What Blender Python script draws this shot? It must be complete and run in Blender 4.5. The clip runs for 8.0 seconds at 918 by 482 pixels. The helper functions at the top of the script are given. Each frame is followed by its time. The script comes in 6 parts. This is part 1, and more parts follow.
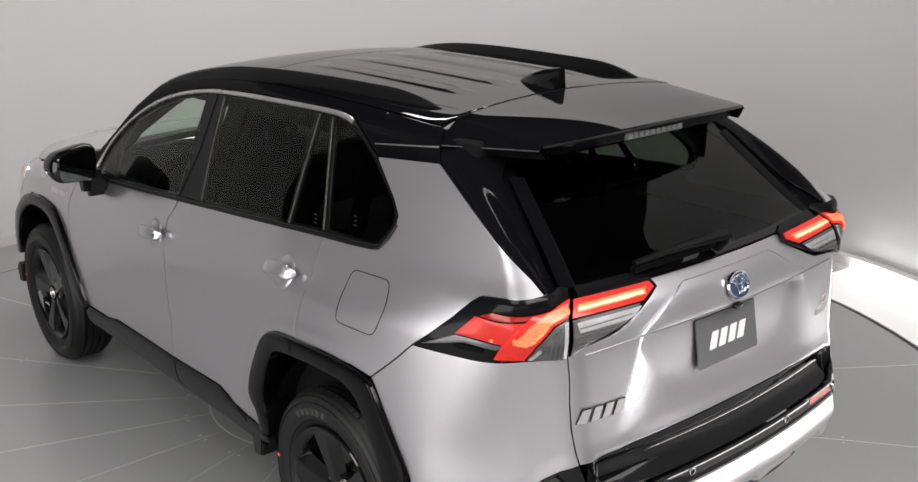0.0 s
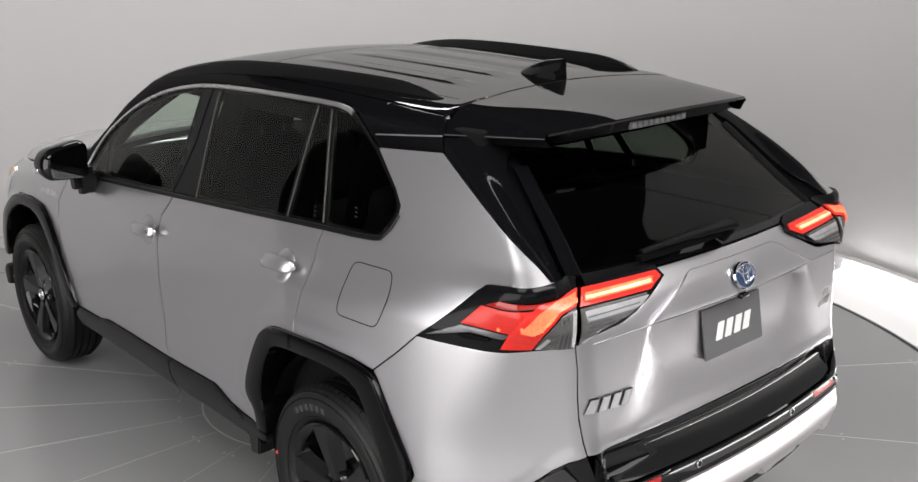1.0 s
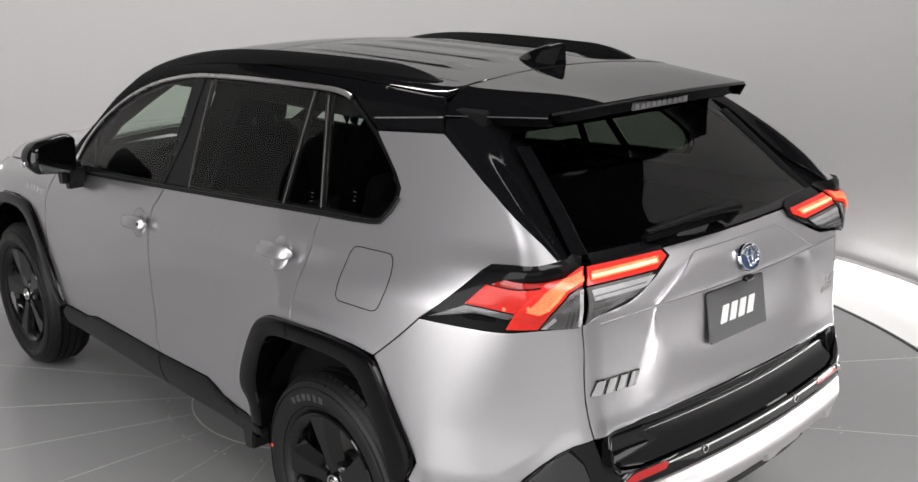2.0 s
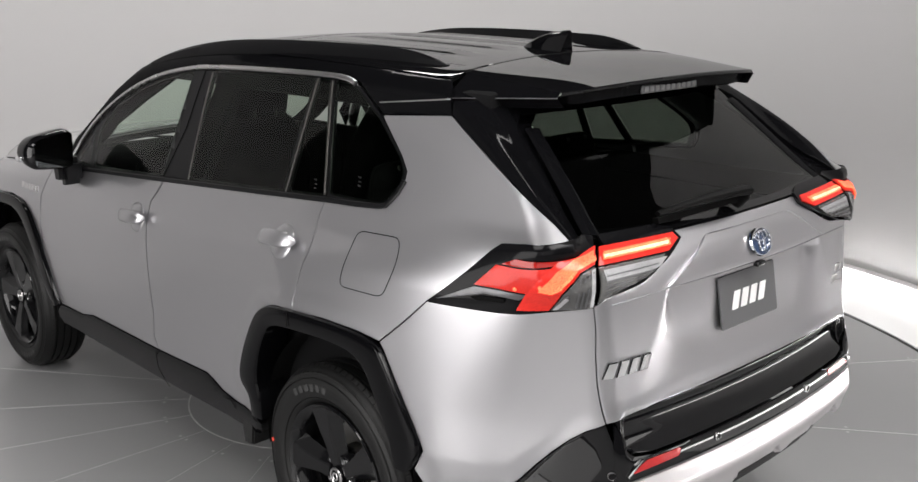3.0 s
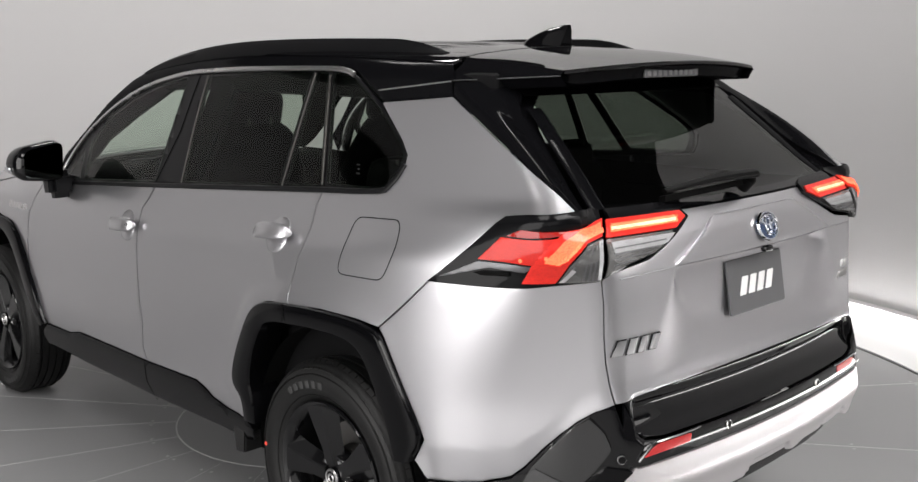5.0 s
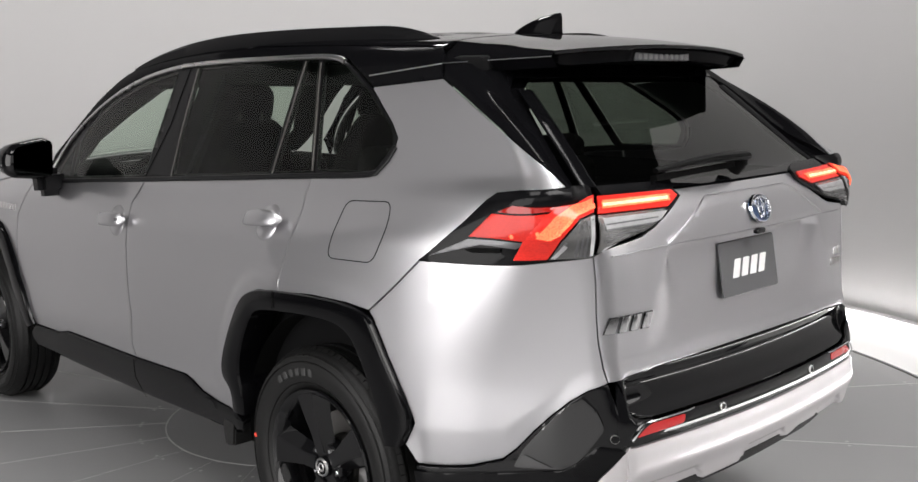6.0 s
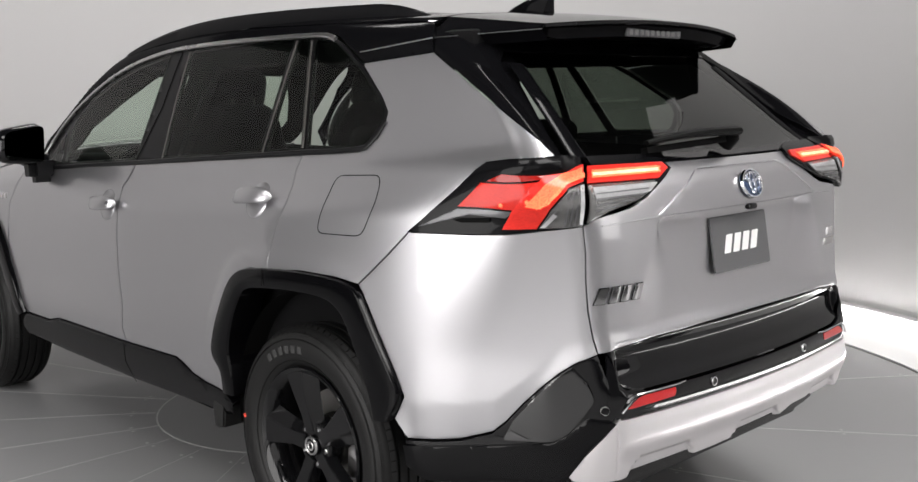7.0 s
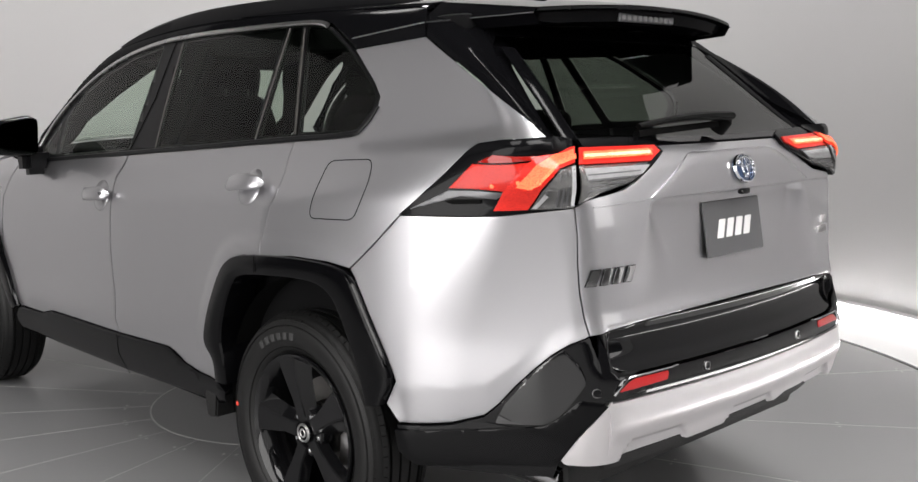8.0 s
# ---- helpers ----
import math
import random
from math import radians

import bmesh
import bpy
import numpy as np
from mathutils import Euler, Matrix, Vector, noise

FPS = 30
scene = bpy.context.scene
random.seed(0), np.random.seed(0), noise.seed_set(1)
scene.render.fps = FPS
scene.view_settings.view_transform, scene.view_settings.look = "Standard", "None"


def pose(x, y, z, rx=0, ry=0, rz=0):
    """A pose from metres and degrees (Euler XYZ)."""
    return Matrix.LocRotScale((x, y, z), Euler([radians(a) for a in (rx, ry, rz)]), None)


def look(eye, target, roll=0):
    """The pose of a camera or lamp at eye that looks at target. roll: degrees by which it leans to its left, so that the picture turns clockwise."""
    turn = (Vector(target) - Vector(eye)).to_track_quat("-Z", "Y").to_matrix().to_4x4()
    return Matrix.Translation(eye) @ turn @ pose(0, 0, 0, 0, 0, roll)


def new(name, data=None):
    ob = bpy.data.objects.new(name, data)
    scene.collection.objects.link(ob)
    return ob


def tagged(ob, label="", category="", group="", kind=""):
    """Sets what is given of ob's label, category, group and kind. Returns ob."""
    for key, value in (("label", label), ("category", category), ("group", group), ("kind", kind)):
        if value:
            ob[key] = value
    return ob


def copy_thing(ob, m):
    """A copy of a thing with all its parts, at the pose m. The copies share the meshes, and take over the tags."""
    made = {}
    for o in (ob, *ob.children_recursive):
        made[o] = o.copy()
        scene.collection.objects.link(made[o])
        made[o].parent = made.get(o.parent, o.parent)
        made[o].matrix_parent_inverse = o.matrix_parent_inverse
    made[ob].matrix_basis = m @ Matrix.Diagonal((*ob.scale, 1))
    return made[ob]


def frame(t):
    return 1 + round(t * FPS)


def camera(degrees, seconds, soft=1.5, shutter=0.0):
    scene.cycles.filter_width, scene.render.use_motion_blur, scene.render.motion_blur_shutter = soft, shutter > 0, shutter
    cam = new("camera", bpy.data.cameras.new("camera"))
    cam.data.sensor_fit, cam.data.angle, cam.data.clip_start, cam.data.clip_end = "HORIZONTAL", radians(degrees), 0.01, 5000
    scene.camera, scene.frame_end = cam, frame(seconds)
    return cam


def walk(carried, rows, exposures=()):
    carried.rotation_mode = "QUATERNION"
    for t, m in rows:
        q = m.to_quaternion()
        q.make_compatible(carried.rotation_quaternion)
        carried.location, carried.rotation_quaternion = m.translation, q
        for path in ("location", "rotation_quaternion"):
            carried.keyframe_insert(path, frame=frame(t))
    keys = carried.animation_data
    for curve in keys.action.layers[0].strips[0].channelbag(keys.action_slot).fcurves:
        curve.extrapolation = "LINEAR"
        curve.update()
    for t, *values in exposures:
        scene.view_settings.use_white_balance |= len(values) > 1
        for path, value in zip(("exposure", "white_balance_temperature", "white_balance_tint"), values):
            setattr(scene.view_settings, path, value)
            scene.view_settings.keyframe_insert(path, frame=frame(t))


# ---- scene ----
cam = camera(48.3, 8.0)
PATH = [
    (0, (-2.496, -2.583, 2.196), (-1.262, -1.128, 1.598), -0.7),
    (0.5, (-2.51, -2.555, 2.163), (-1.263, -1.106, 1.575), -0.7),
    (1, (-2.53, -2.528, 2.127), (-1.266, -1.09, 1.549), -0.6),
    (1.5, (-2.547, -2.499, 2.074), (-1.264, -1.071, 1.512), -0.6),
    (2, (-2.564, -2.473, 2.019), (-1.266, -1.054, 1.472), -0.5),
    (3.5, (-2.596, -2.407, 1.836), (-1.266, -0.991, 1.361), -0.4),
    (4, (-2.606, -2.394, 1.772), (-1.266, -0.975, 1.333), -0.4),
    (5.5, (-2.611, -2.385, 1.582), (-1.24, -0.968, 1.241), -0.3),
    (6, (-2.607, -2.391, 1.523), (-1.231, -0.976, 1.203), -0.4),
    (6.5, (-2.598, -2.396, 1.466), (-1.218, -0.981, 1.161), -0.4),
    (7, (-2.592, -2.407, 1.418), (-1.211, -0.992, 1.121), -0.3),
    (7.5, (-2.587, -2.415, 1.381), (-1.203, -1.001, 1.09), -0.3),
    (8, (-2.58, -2.421, 1.355), (-1.196, -1.006, 1.072), -0.3),
]
walk(cam, [(t, look(eye, target, roll)) for t, eye, target, roll in PATH])

# ---- light: a grey photo studio with large soft boxes and added fills out of view ----
world = bpy.data.worlds.new("studio_air")
world.use_nodes = True
world.node_tree.nodes["Background"].inputs["Color"].default_value = (0.80, 0.79, 0.80, 1)
world.node_tree.nodes["Background"].inputs["Strength"].default_value = 0.02
scene.world = world
scene.view_settings.exposure = 0.19


def soft_box(name, eye, target, sx, sy, watts, colour=(1.0, 0.975, 0.96)):
    data = bpy.data.lights.new(name, "AREA")
    data.shape, data.size, data.size_y, data.energy, data.color = "RECTANGLE", sx, sy, watts, colour
    ob = new(name, data)
    ob.matrix_world = look(eye, target)
    return ob


soft_box("ceiling_softbox", (0.4, -3.4, 4.9), (0.3, 0.6, 0), 4.0, 3.0, 480)
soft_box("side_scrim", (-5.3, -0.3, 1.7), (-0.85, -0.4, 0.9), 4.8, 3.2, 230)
# unseen fill, added to lift the floor on the car's left
soft_box("top_softbox", (-3.2, -1.2, 5.2), (-2.6, -0.8, 0), 2.4, 3.0, 170)
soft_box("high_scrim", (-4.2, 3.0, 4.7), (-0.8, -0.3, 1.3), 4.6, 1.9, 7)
# unseen fills, added high inside the backdrop to brighten it
for angle in (66, 36, 5, -30):
    c, s = math.cos(radians(angle)), math.sin(radians(angle))
    soft_box("wall_washer", (3.0 * c, 1.3 + 3.0 * s, 5.3), (3.72 * c, 1.3 + 3.72 * s, 1.6), 1.9, 0.8, 82)
soft_box("front_scrim", (-4.4, -6.4, 2.5), (-0.4, -0.4, 1.0), 7.0, 3.8, 90)
soft_box("rear_softbox", (4.8, -4.8, 2.8), (0.2, -0.8, 0.9), 5.6, 3.4, 200)


# ---- materials ----
def material(name, colour, rough=0.5, metal=0.0, coat=0.0, coat_rough=0.03, spec=0.5, grain=0.0, grain_size=200.0,
             blotch=0.0, blotch_size=2.0, bump=0.0, emit=None, emit_strength=0.0, rough_var=0.0):
    mat = bpy.data.materials.new(name)
    mat.use_nodes = True
    nt = mat.node_tree
    bsdf = nt.nodes["Principled BSDF"]
    col = (*colour, 1)
    bsdf.inputs["Base Color"].default_value = col
    bsdf.inputs["Roughness"].default_value = rough
    bsdf.inputs["Metallic"].default_value = metal
    bsdf.inputs["Coat Weight"].default_value = coat
    bsdf.inputs["Coat Roughness"].default_value = coat_rough
    bsdf.inputs["Specular IOR Level"].default_value = spec
    if emit:
        bsdf.inputs["Emission Color"].default_value = (*emit, 1)
        bsdf.inputs["Emission Strength"].default_value = emit_strength
    if grain or blotch or bump or rough_var:
        coord = nt.nodes.new("ShaderNodeTexCoord")
        fine = nt.nodes.new("ShaderNodeTexNoise")
        fine.inputs["Scale"].default_value, fine.inputs["Detail"].default_value = grain_size, 2
        wide = nt.nodes.new("ShaderNodeTexNoise")
        wide.inputs["Scale"].default_value, wide.inputs["Detail"].default_value = blotch_size, 4
        for n in (fine, wide):
            nt.links.new(coord.outputs["Object"], n.inputs["Vector"])
        value = nt.nodes.new("ShaderNodeMath")
        value.operation = "MULTIPLY_ADD"
        value.inputs[1].default_value, value.inputs[2].default_value = 2 * grain, 1 - grain - blotch
        nt.links.new(fine.outputs["Fac"], value.inputs[0])
        both = nt.nodes.new("ShaderNodeMath")
        both.operation = "MULTIPLY_ADD"
        both.inputs[1].default_value = 2 * blotch
        nt.links.new(wide.outputs["Fac"], both.inputs[0])
        nt.links.new(value.outputs[0], both.inputs[2])
        tint = nt.nodes.new("ShaderNodeVectorMath")
        tint.operation = "SCALE"
        tint.inputs[0].default_value = colour
        nt.links.new(both.outputs[0], tint.inputs["Scale"])
        nt.links.new(tint.outputs[0], bsdf.inputs["Base Color"])
        if rough_var:
            r = nt.nodes.new("ShaderNodeMath")
            r.operation = "MULTIPLY_ADD"
            r.inputs[1].default_value, r.inputs[2].default_value = 2 * rough_var, rough - rough_var
            nt.links.new(wide.outputs["Fac"], r.inputs[0])
            nt.links.new(r.outputs[0], bsdf.inputs["Roughness"])
        if bump:
            b = nt.nodes.new("ShaderNodeBump")
            b.inputs["Strength"].default_value, b.inputs["Distance"].default_value = 0.6, bump
            nt.links.new(fine.outputs["Fac"], b.inputs["Height"])
            nt.links.new(b.outputs[0], bsdf.inputs["Normal"])
    return mat


def glass(name, tint, rough=0.0):
    """A thin tinted pane: see-through, with a mirror's gloss that grows at low angles."""
    mat = bpy.data.materials.new(name)
    mat.use_nodes = True
    nt = mat.node_tree
    nt.nodes.remove(nt.nodes["Principled BSDF"])
    clear, gloss, mix, edge, power, fres = (nt.nodes.new("ShaderNode" + k) for k in ("BsdfTransparent", "BsdfGlossy", "MixShader", "LayerWeight", "Math", "Math"))
    clear.inputs["Color"].default_value = (*tint, 1)
    gloss.inputs["Roughness"].default_value = rough
    edge.inputs["Blend"].default_value = 0.5
    power.operation, fres.operation = "POWER", "MULTIPLY_ADD"
    power.inputs[1].default_value = 5
    fres.inputs[1].default_value, fres.inputs[2].default_value = 0.90, 0.022
    nt.links.new(edge.outputs["Facing"], power.inputs[0])
    nt.links.new(power.outputs[0], fres.inputs[0])
    nt.links.new(fres.outputs[0], mix.inputs[0])
    nt.links.new(clear.outputs[0], mix.inputs[1])
    nt.links.new(gloss.outputs[0], mix.inputs[2])
    nt.links.new(mix.outputs[0], nt.nodes["Material Output"].inputs["Surface"])
    return mat


def lens(name, colour, glow, strength, cells, blotch, dots=0.5):
    """A prismed lamp lens, lit from behind."""
    mat = material(name, colour, 0.2, coat=0.18, spec=0.2, grain=0.2, grain_size=cells, blotch=0.15, blotch_size=blotch, emit=glow, emit_strength=strength)
    nt = mat.node_tree
    bsdf = nt.nodes["Principled BSDF"]
    coord, cell, wide, mul, add = (nt.nodes.new("ShaderNode" + k) for k in ("TexCoord", "TexVoronoi", "TexNoise", "Math", "Math"))
    cell.inputs["Scale"].default_value = cells
    wide.inputs["Scale"].default_value, wide.inputs["Detail"].default_value = blotch, 1
    for n in (cell, wide):
        nt.links.new(coord.outputs["Object"], n.inputs["Vector"])
    add.operation, mul.operation = "SUBTRACT", "MULTIPLY"
    add.use_clamp = True
    even = nt.nodes.new("ShaderNodeMath")
    even.operation = "MULTIPLY_ADD"
    even.inputs[1].default_value, even.inputs[2].default_value = 0.5, 0.38
    nt.links.new(wide.outputs["Fac"], even.inputs[0])
    nt.links.new(even.outputs[0], add.inputs[0])
    half = nt.nodes.new("ShaderNodeMath")
    half.operation = "MULTIPLY"
    half.inputs[1].default_value = dots
    nt.links.new(cell.outputs["Distance"], half.inputs[0])
    nt.links.new(half.outputs[0], add.inputs[1])
    nt.links.new(add.outputs[0], mul.inputs[0])
    mul.inputs[1].default_value = strength * 2.3
    nt.links.new(mul.outputs[0], bsdf.inputs["Emission Strength"])
    return mat


def fluted(name, colour, rough, scale):
    """A clear lamp cover over a reflector with fine flutes."""
    mat = material(name, colour, rough, 0.25, coat=0.5, coat_rough=0.02, grain=0.15, grain_size=160, blotch=0.25, blotch_size=45)
    nt = mat.node_tree
    coord, wave, lift = (nt.nodes.new("ShaderNode" + k) for k in ("TexCoord", "TexWave", "Bump"))
    wave.inputs["Scale"].default_value, wave.inputs["Distortion"].default_value = scale, 0.6
    lift.inputs["Strength"].default_value, lift.inputs["Distance"].default_value = 0.8, 0.0012
    nt.links.new(coord.outputs["Object"], wave.inputs["Vector"])
    nt.links.new(wave.outputs["Fac"], lift.inputs["Height"])
    nt.links.new(lift.outputs[0], nt.nodes["Principled BSDF"].inputs["Normal"])
    return mat


SILVER = material("silver_paint", (0.52, 0.515, 0.535), 0.38, 1.0, coat=1.0, coat_rough=0.015, grain=0.05, grain_size=2500, blotch=0.015, blotch_size=3)
SILVER.node_tree.nodes["Principled BSDF"].inputs["Coat IOR"].default_value = 1.6
BLACK_GLOSS = material("black_gloss_paint", (0.003, 0.003, 0.0035), 0.3, coat=0.75, coat_rough=0.012, spec=0.0, grain=0.1, grain_size=1500, blotch=0.1, blotch_size=4)
BLACK_PIANO = material("piano_black_plastic", (0.003, 0.003, 0.0035), 0.3, coat=1.0, coat_rough=0.015, spec=0.0, grain=0.1, grain_size=1500, blotch=0.1, blotch_size=4)
BLACK_PIANO.node_tree.nodes["Principled BSDF"].inputs["Coat IOR"].default_value = 1.85
BLACK_SATIN = material("black_satin_trim", (0.004, 0.004, 0.0045), 0.30, spec=0.15, grain=0.15, grain_size=900, blotch=0.1, blotch_size=6, rough_var=0.05)
BLACK_ARCH = material("black_arch_trim", (0.002, 0.002, 0.0024), 0.13, spec=0.17, grain=0.15, grain_size=900, blotch=0.1, blotch_size=6, rough_var=0.04)
BLACK_MATT = material("black_moulded_plastic", (0.008, 0.008, 0.008), 0.55, spec=0.35, grain=0.2, grain_size=1200, blotch=0.1, blotch_size=8, bump=0.0004)
LINER = material("wheelhouse_felt", (0.0025, 0.0025, 0.0025), 0.95, spec=0.1, grain=0.2, grain_size=600, blotch=0.2)
CABIN = material("dark_cabin_lining", (0.004, 0.004, 0.0043), 0.9, spec=0.08, grain=0.2, grain_size=700, blotch=0.15)
SEAT = material("black_seat_leather", (0.003, 0.003, 0.0032), 0.8, spec=0.06, grain=0.2, grain_size=350, blotch=0.15)
CHROME = material("chrome", (0.82, 0.82, 0.83), 0.08, 1.0, rough_var=0.03)
SATIN_CHROME = material("satin_chrome", (0.62, 0.61, 0.61), 0.28, 1.0, rough_var=0.04)
BLACK_PILLAR = material("black_pillar_paint", (0.003, 0.003, 0.0035), 0.3, coat=0.16, coat_rough=0.10, spec=0.0, grain=0.1, grain_size=1500, blotch=0.1, blotch_size=4)
WIPER = material("black_wiper_plastic", (0.0025, 0.0025, 0.0025), 0.5, spec=0.05, grain=0.2, grain_size=700, blotch=0.1)
HOUSING = material("black_lamp_housing", (0.003, 0.003, 0.0035), 0.25, coat=0.16, coat_rough=0.05, spec=0.05, grain=0.1, grain_size=900, blotch=0.1, blotch_size=6)
FIN = material("dark_lamp_fin", (0.10, 0.10, 0.105), 0.35, 0.6, coat=0.3, grain=0.05, grain_size=600, blotch=0.08, blotch_size=15)
SKID = material("silver_skid_paint", (0.62, 0.60, 0.61), 0.38, 0.7, coat=0.5, coat_rough=0.05, grain=0.04, grain_size=1800, blotch=0.02)
DARK_SKID = material("dark_silver_paint", (0.20, 0.195, 0.20), 0.4, 0.6, grain=0.04, grain_size=1800, blotch=0.05)
RUBBER = material("tyre_rubber", (0.004, 0.004, 0.004), 0.5, spec=0.28, grain=0.25, grain_size=400, blotch=0.2, blotch_size=12, bump=0.0005, rough_var=0.08)
WHEEL_BLACK = material("black_alloy_paint", (0.004, 0.004, 0.0045), 0.3, coat=0.65, coat_rough=0.03, spec=0.05, grain=0.1, grain_size=900, blotch=0.1, blotch_size=10)
STEEL = material("brake_steel", (0.30, 0.29, 0.28), 0.38, 1.0, grain=0.1, grain_size=300, blotch=0.1, blotch_size=20)
IRON = material("dark_iron", (0.05, 0.048, 0.045), 0.55, 0.6, grain=0.2, grain_size=300, blotch=0.2, blotch_size=20)
PLATE_GREY = material("grey_plate_film", (0.085, 0.085, 0.088), 0.42, grain=0.08, grain_size=800, blotch=0.06, blotch_size=8)
PLATE_WHITE = material("white_letter_film", (0.75, 0.75, 0.75), 0.4, grain=0.05, grain_size=600)
BADGE_BLUE = material("badge_blue", (0.012, 0.045, 0.13), 0.2, 0.4, coat=1.0, grain=0.1, grain_size=300)
RED_LENS = lens("red_lens", (0.36, 0.012, 0.009), (1.0, 0.045, 0.022), 0.19, 520, 9)
RED_DARK = material("deep_red_lens", (0.22, 0.008, 0.006), 0.12, coat=0.35, spec=0.3, grain=0.1, grain_size=500, blotch=0.2, blotch_size=25, emit=(1.0, 0.02, 0.012), emit_strength=0.06)
ARC_GLOW = lens("arc_signature_light", (0.7, 0.1, 0.05), (1.0, 0.13, 0.045), 1.4, 330, 14)
RED_GLOW = lens("red_signature_light", (0.42, 0.015, 0.012), (1.0, 0.045, 0.022), 0.28, 330, 12)
HOT_GLOW = lens("bright_signature_light", (0.8, 0.12, 0.06), (1.0, 0.15, 0.055), 1.7, 260, 22, 0.6)
WHITE_HOT = lens("hottest_signature_light", (0.8, 0.4, 0.25), (1.0, 0.42, 0.20), 1.9, 260, 22, 0.6)
# no lamp: the faint emission stands for light thrown back
RED_REFLEX_GLOW = material("red_reflector", (0.34, 0.008, 0.010), 0.18, coat=0.3, spec=0.3, grain=0.3, grain_size=500, emit=(0.9, 0.02, 0.02), emit_strength=0.08)
SMOKE = fluted("smoked_clear_lens", (0.085, 0.084, 0.083), 0.12, 210)
BRIGHT_FLUTES = fluted("bright_fluted_reflector", (0.42, 0.42, 0.43), 0.2, 150)
LAMP_CLEAR = material("lamp_reflector", (0.65, 0.66, 0.68), 0.12, 0.9, coat=1.0, grain=0.1, grain_size=200, blotch=0.2, blotch_size=40)
AMBER = material("amber_lens", (0.75, 0.35, 0.06), 0.15, coat=1.0, grain=0.1, grain_size=300)
MIRROR = material("mirror_silver", (0.16, 0.17, 0.17), 0.02, 1.0)
RED_MARK = material("red_paint_mark", (0.6, 0.05, 0.03), 0.5, grain=0.1)
TYRE_MARK = material("raised_rubber", (0.022, 0.022, 0.022), 0.6, grain=0.1)
GLASS_DARK = glass("privacy_glass", (0.54, 0.60, 0.54))
GLASS_LIGHT = glass("green_tinted_glass", (0.76, 0.83, 0.77))
GLASS_REAR = glass("rear_privacy_glass", (0.155, 0.175, 0.155))
FLOOR = material("grey_turntable_paint", (0.235, 0.235, 0.238), 0.38, grain=0.04, grain_size=500, blotch=0.05, blotch_size=1.3, rough_var=0.07, coat=0.45, coat_rough=0.13)
FLOOR_RING = material("pale_floor_paint", (0.25, 0.25, 0.25), 0.5, grain=0.04, grain_size=300, blotch=0.05, blotch_size=1.5)
# white base colour stands for the strip's glow on the grey floor
LIT_FLOOR = material("white_trough_paint", (0.80, 0.80, 0.80), 0.55, grain=0.03, grain_size=200, blotch=0.03, blotch_size=2)
SEAM = material("pale_joint_filler", (0.50, 0.50, 0.50), 0.5, grain=0.25, grain_size=25)
GAP = material("dark_joint", (0.02, 0.02, 0.02), 0.8)
WALL = material("grey_wall_paint", (0.42, 0.415, 0.415), 0.75, grain=0.02, grain_size=300, blotch=0.03, blotch_size=0.7)
STUDIO = material("studio_shell_paint", (0.09, 0.09, 0.09), 0.85, grain=0.04, grain_size=100, blotch=0.06, blotch_size=0.5)
DARK_SHELL = material("dark_ceiling_paint", (0.03, 0.03, 0.03), 0.9, grain=0.04, grain_size=100, blotch=0.06, blotch_size=0.5)
STRIP = material("led_strip", (0.9, 0.9, 0.9), 0.5, emit=(1.0, 0.98, 0.97), emit_strength=14.0)
ETCH = material("etched_glass_mark", (0.016, 0.016, 0.016), 0.8, spec=0.02, grain=0.1)
SCREW = material("zinc_screw", (0.42, 0.42, 0.42), 0.35, 0.9, grain=0.1)


# ---- helpers for meshes ----
def part(name, bm, mat, parent=None, label="", smooth=35, shade=None):
    """Links a bmesh as one mesh object under a thing or part."""
    me = bpy.data.meshes.new(name)
    bmesh.ops.recalc_face_normals(bm, faces=bm.faces) if smooth < 0 else None
    bm.normal_update()
    if smooth:
        for f in bm.faces:
            f.smooth = True
        for e in bm.edges:
            e.smooth = not (len(e.link_faces) == 2 and e.calc_face_angle(0) > radians(abs(smooth)))
    loops = [shade.get(v, (0, 0, 0)) if f in shade else (0, 0, 0) for f in bm.faces for v in f.verts] if shade else None
    bm.to_mesh(me)
    bm.free()
    if loops:
        me.normals_split_custom_set(loops)
    me.materials.append(mat)
    ob = new(name, me)
    if parent:
        ob.parent = parent
    if label:
        ob["label"] = label
    return ob


def mirrored(ob, parent=None):
    """The same part on the car's other side."""
    old = ob.data
    own = {}
    if old.has_custom_normals:
        for f in old.polygons:
            for i in f.loop_indices:
                n = old.corner_normals[i].vector
                own[f.index, old.loops[i].vertex_index] = (-n.x, n.y, n.z)
    me = old.copy()
    me.transform(Matrix.Diagonal((-1, 1, 1, 1)))
    me.flip_normals()
    if own:
        me.normals_split_custom_set([own[f.index, me.loops[i].vertex_index] for f in me.polygons for i in f.loop_indices])
    other = new(ob.name.split(".")[0], me)
    other.parent = parent or ob.parent
    if "label" in ob:
        other["label"] = ob["label"]
    return other


def both(ob, *subs):
    """Mirrors a part with its sub-parts."""
    other = mirrored(ob)
    for child in ob.children:
        mirrored(child, other)
    return ob


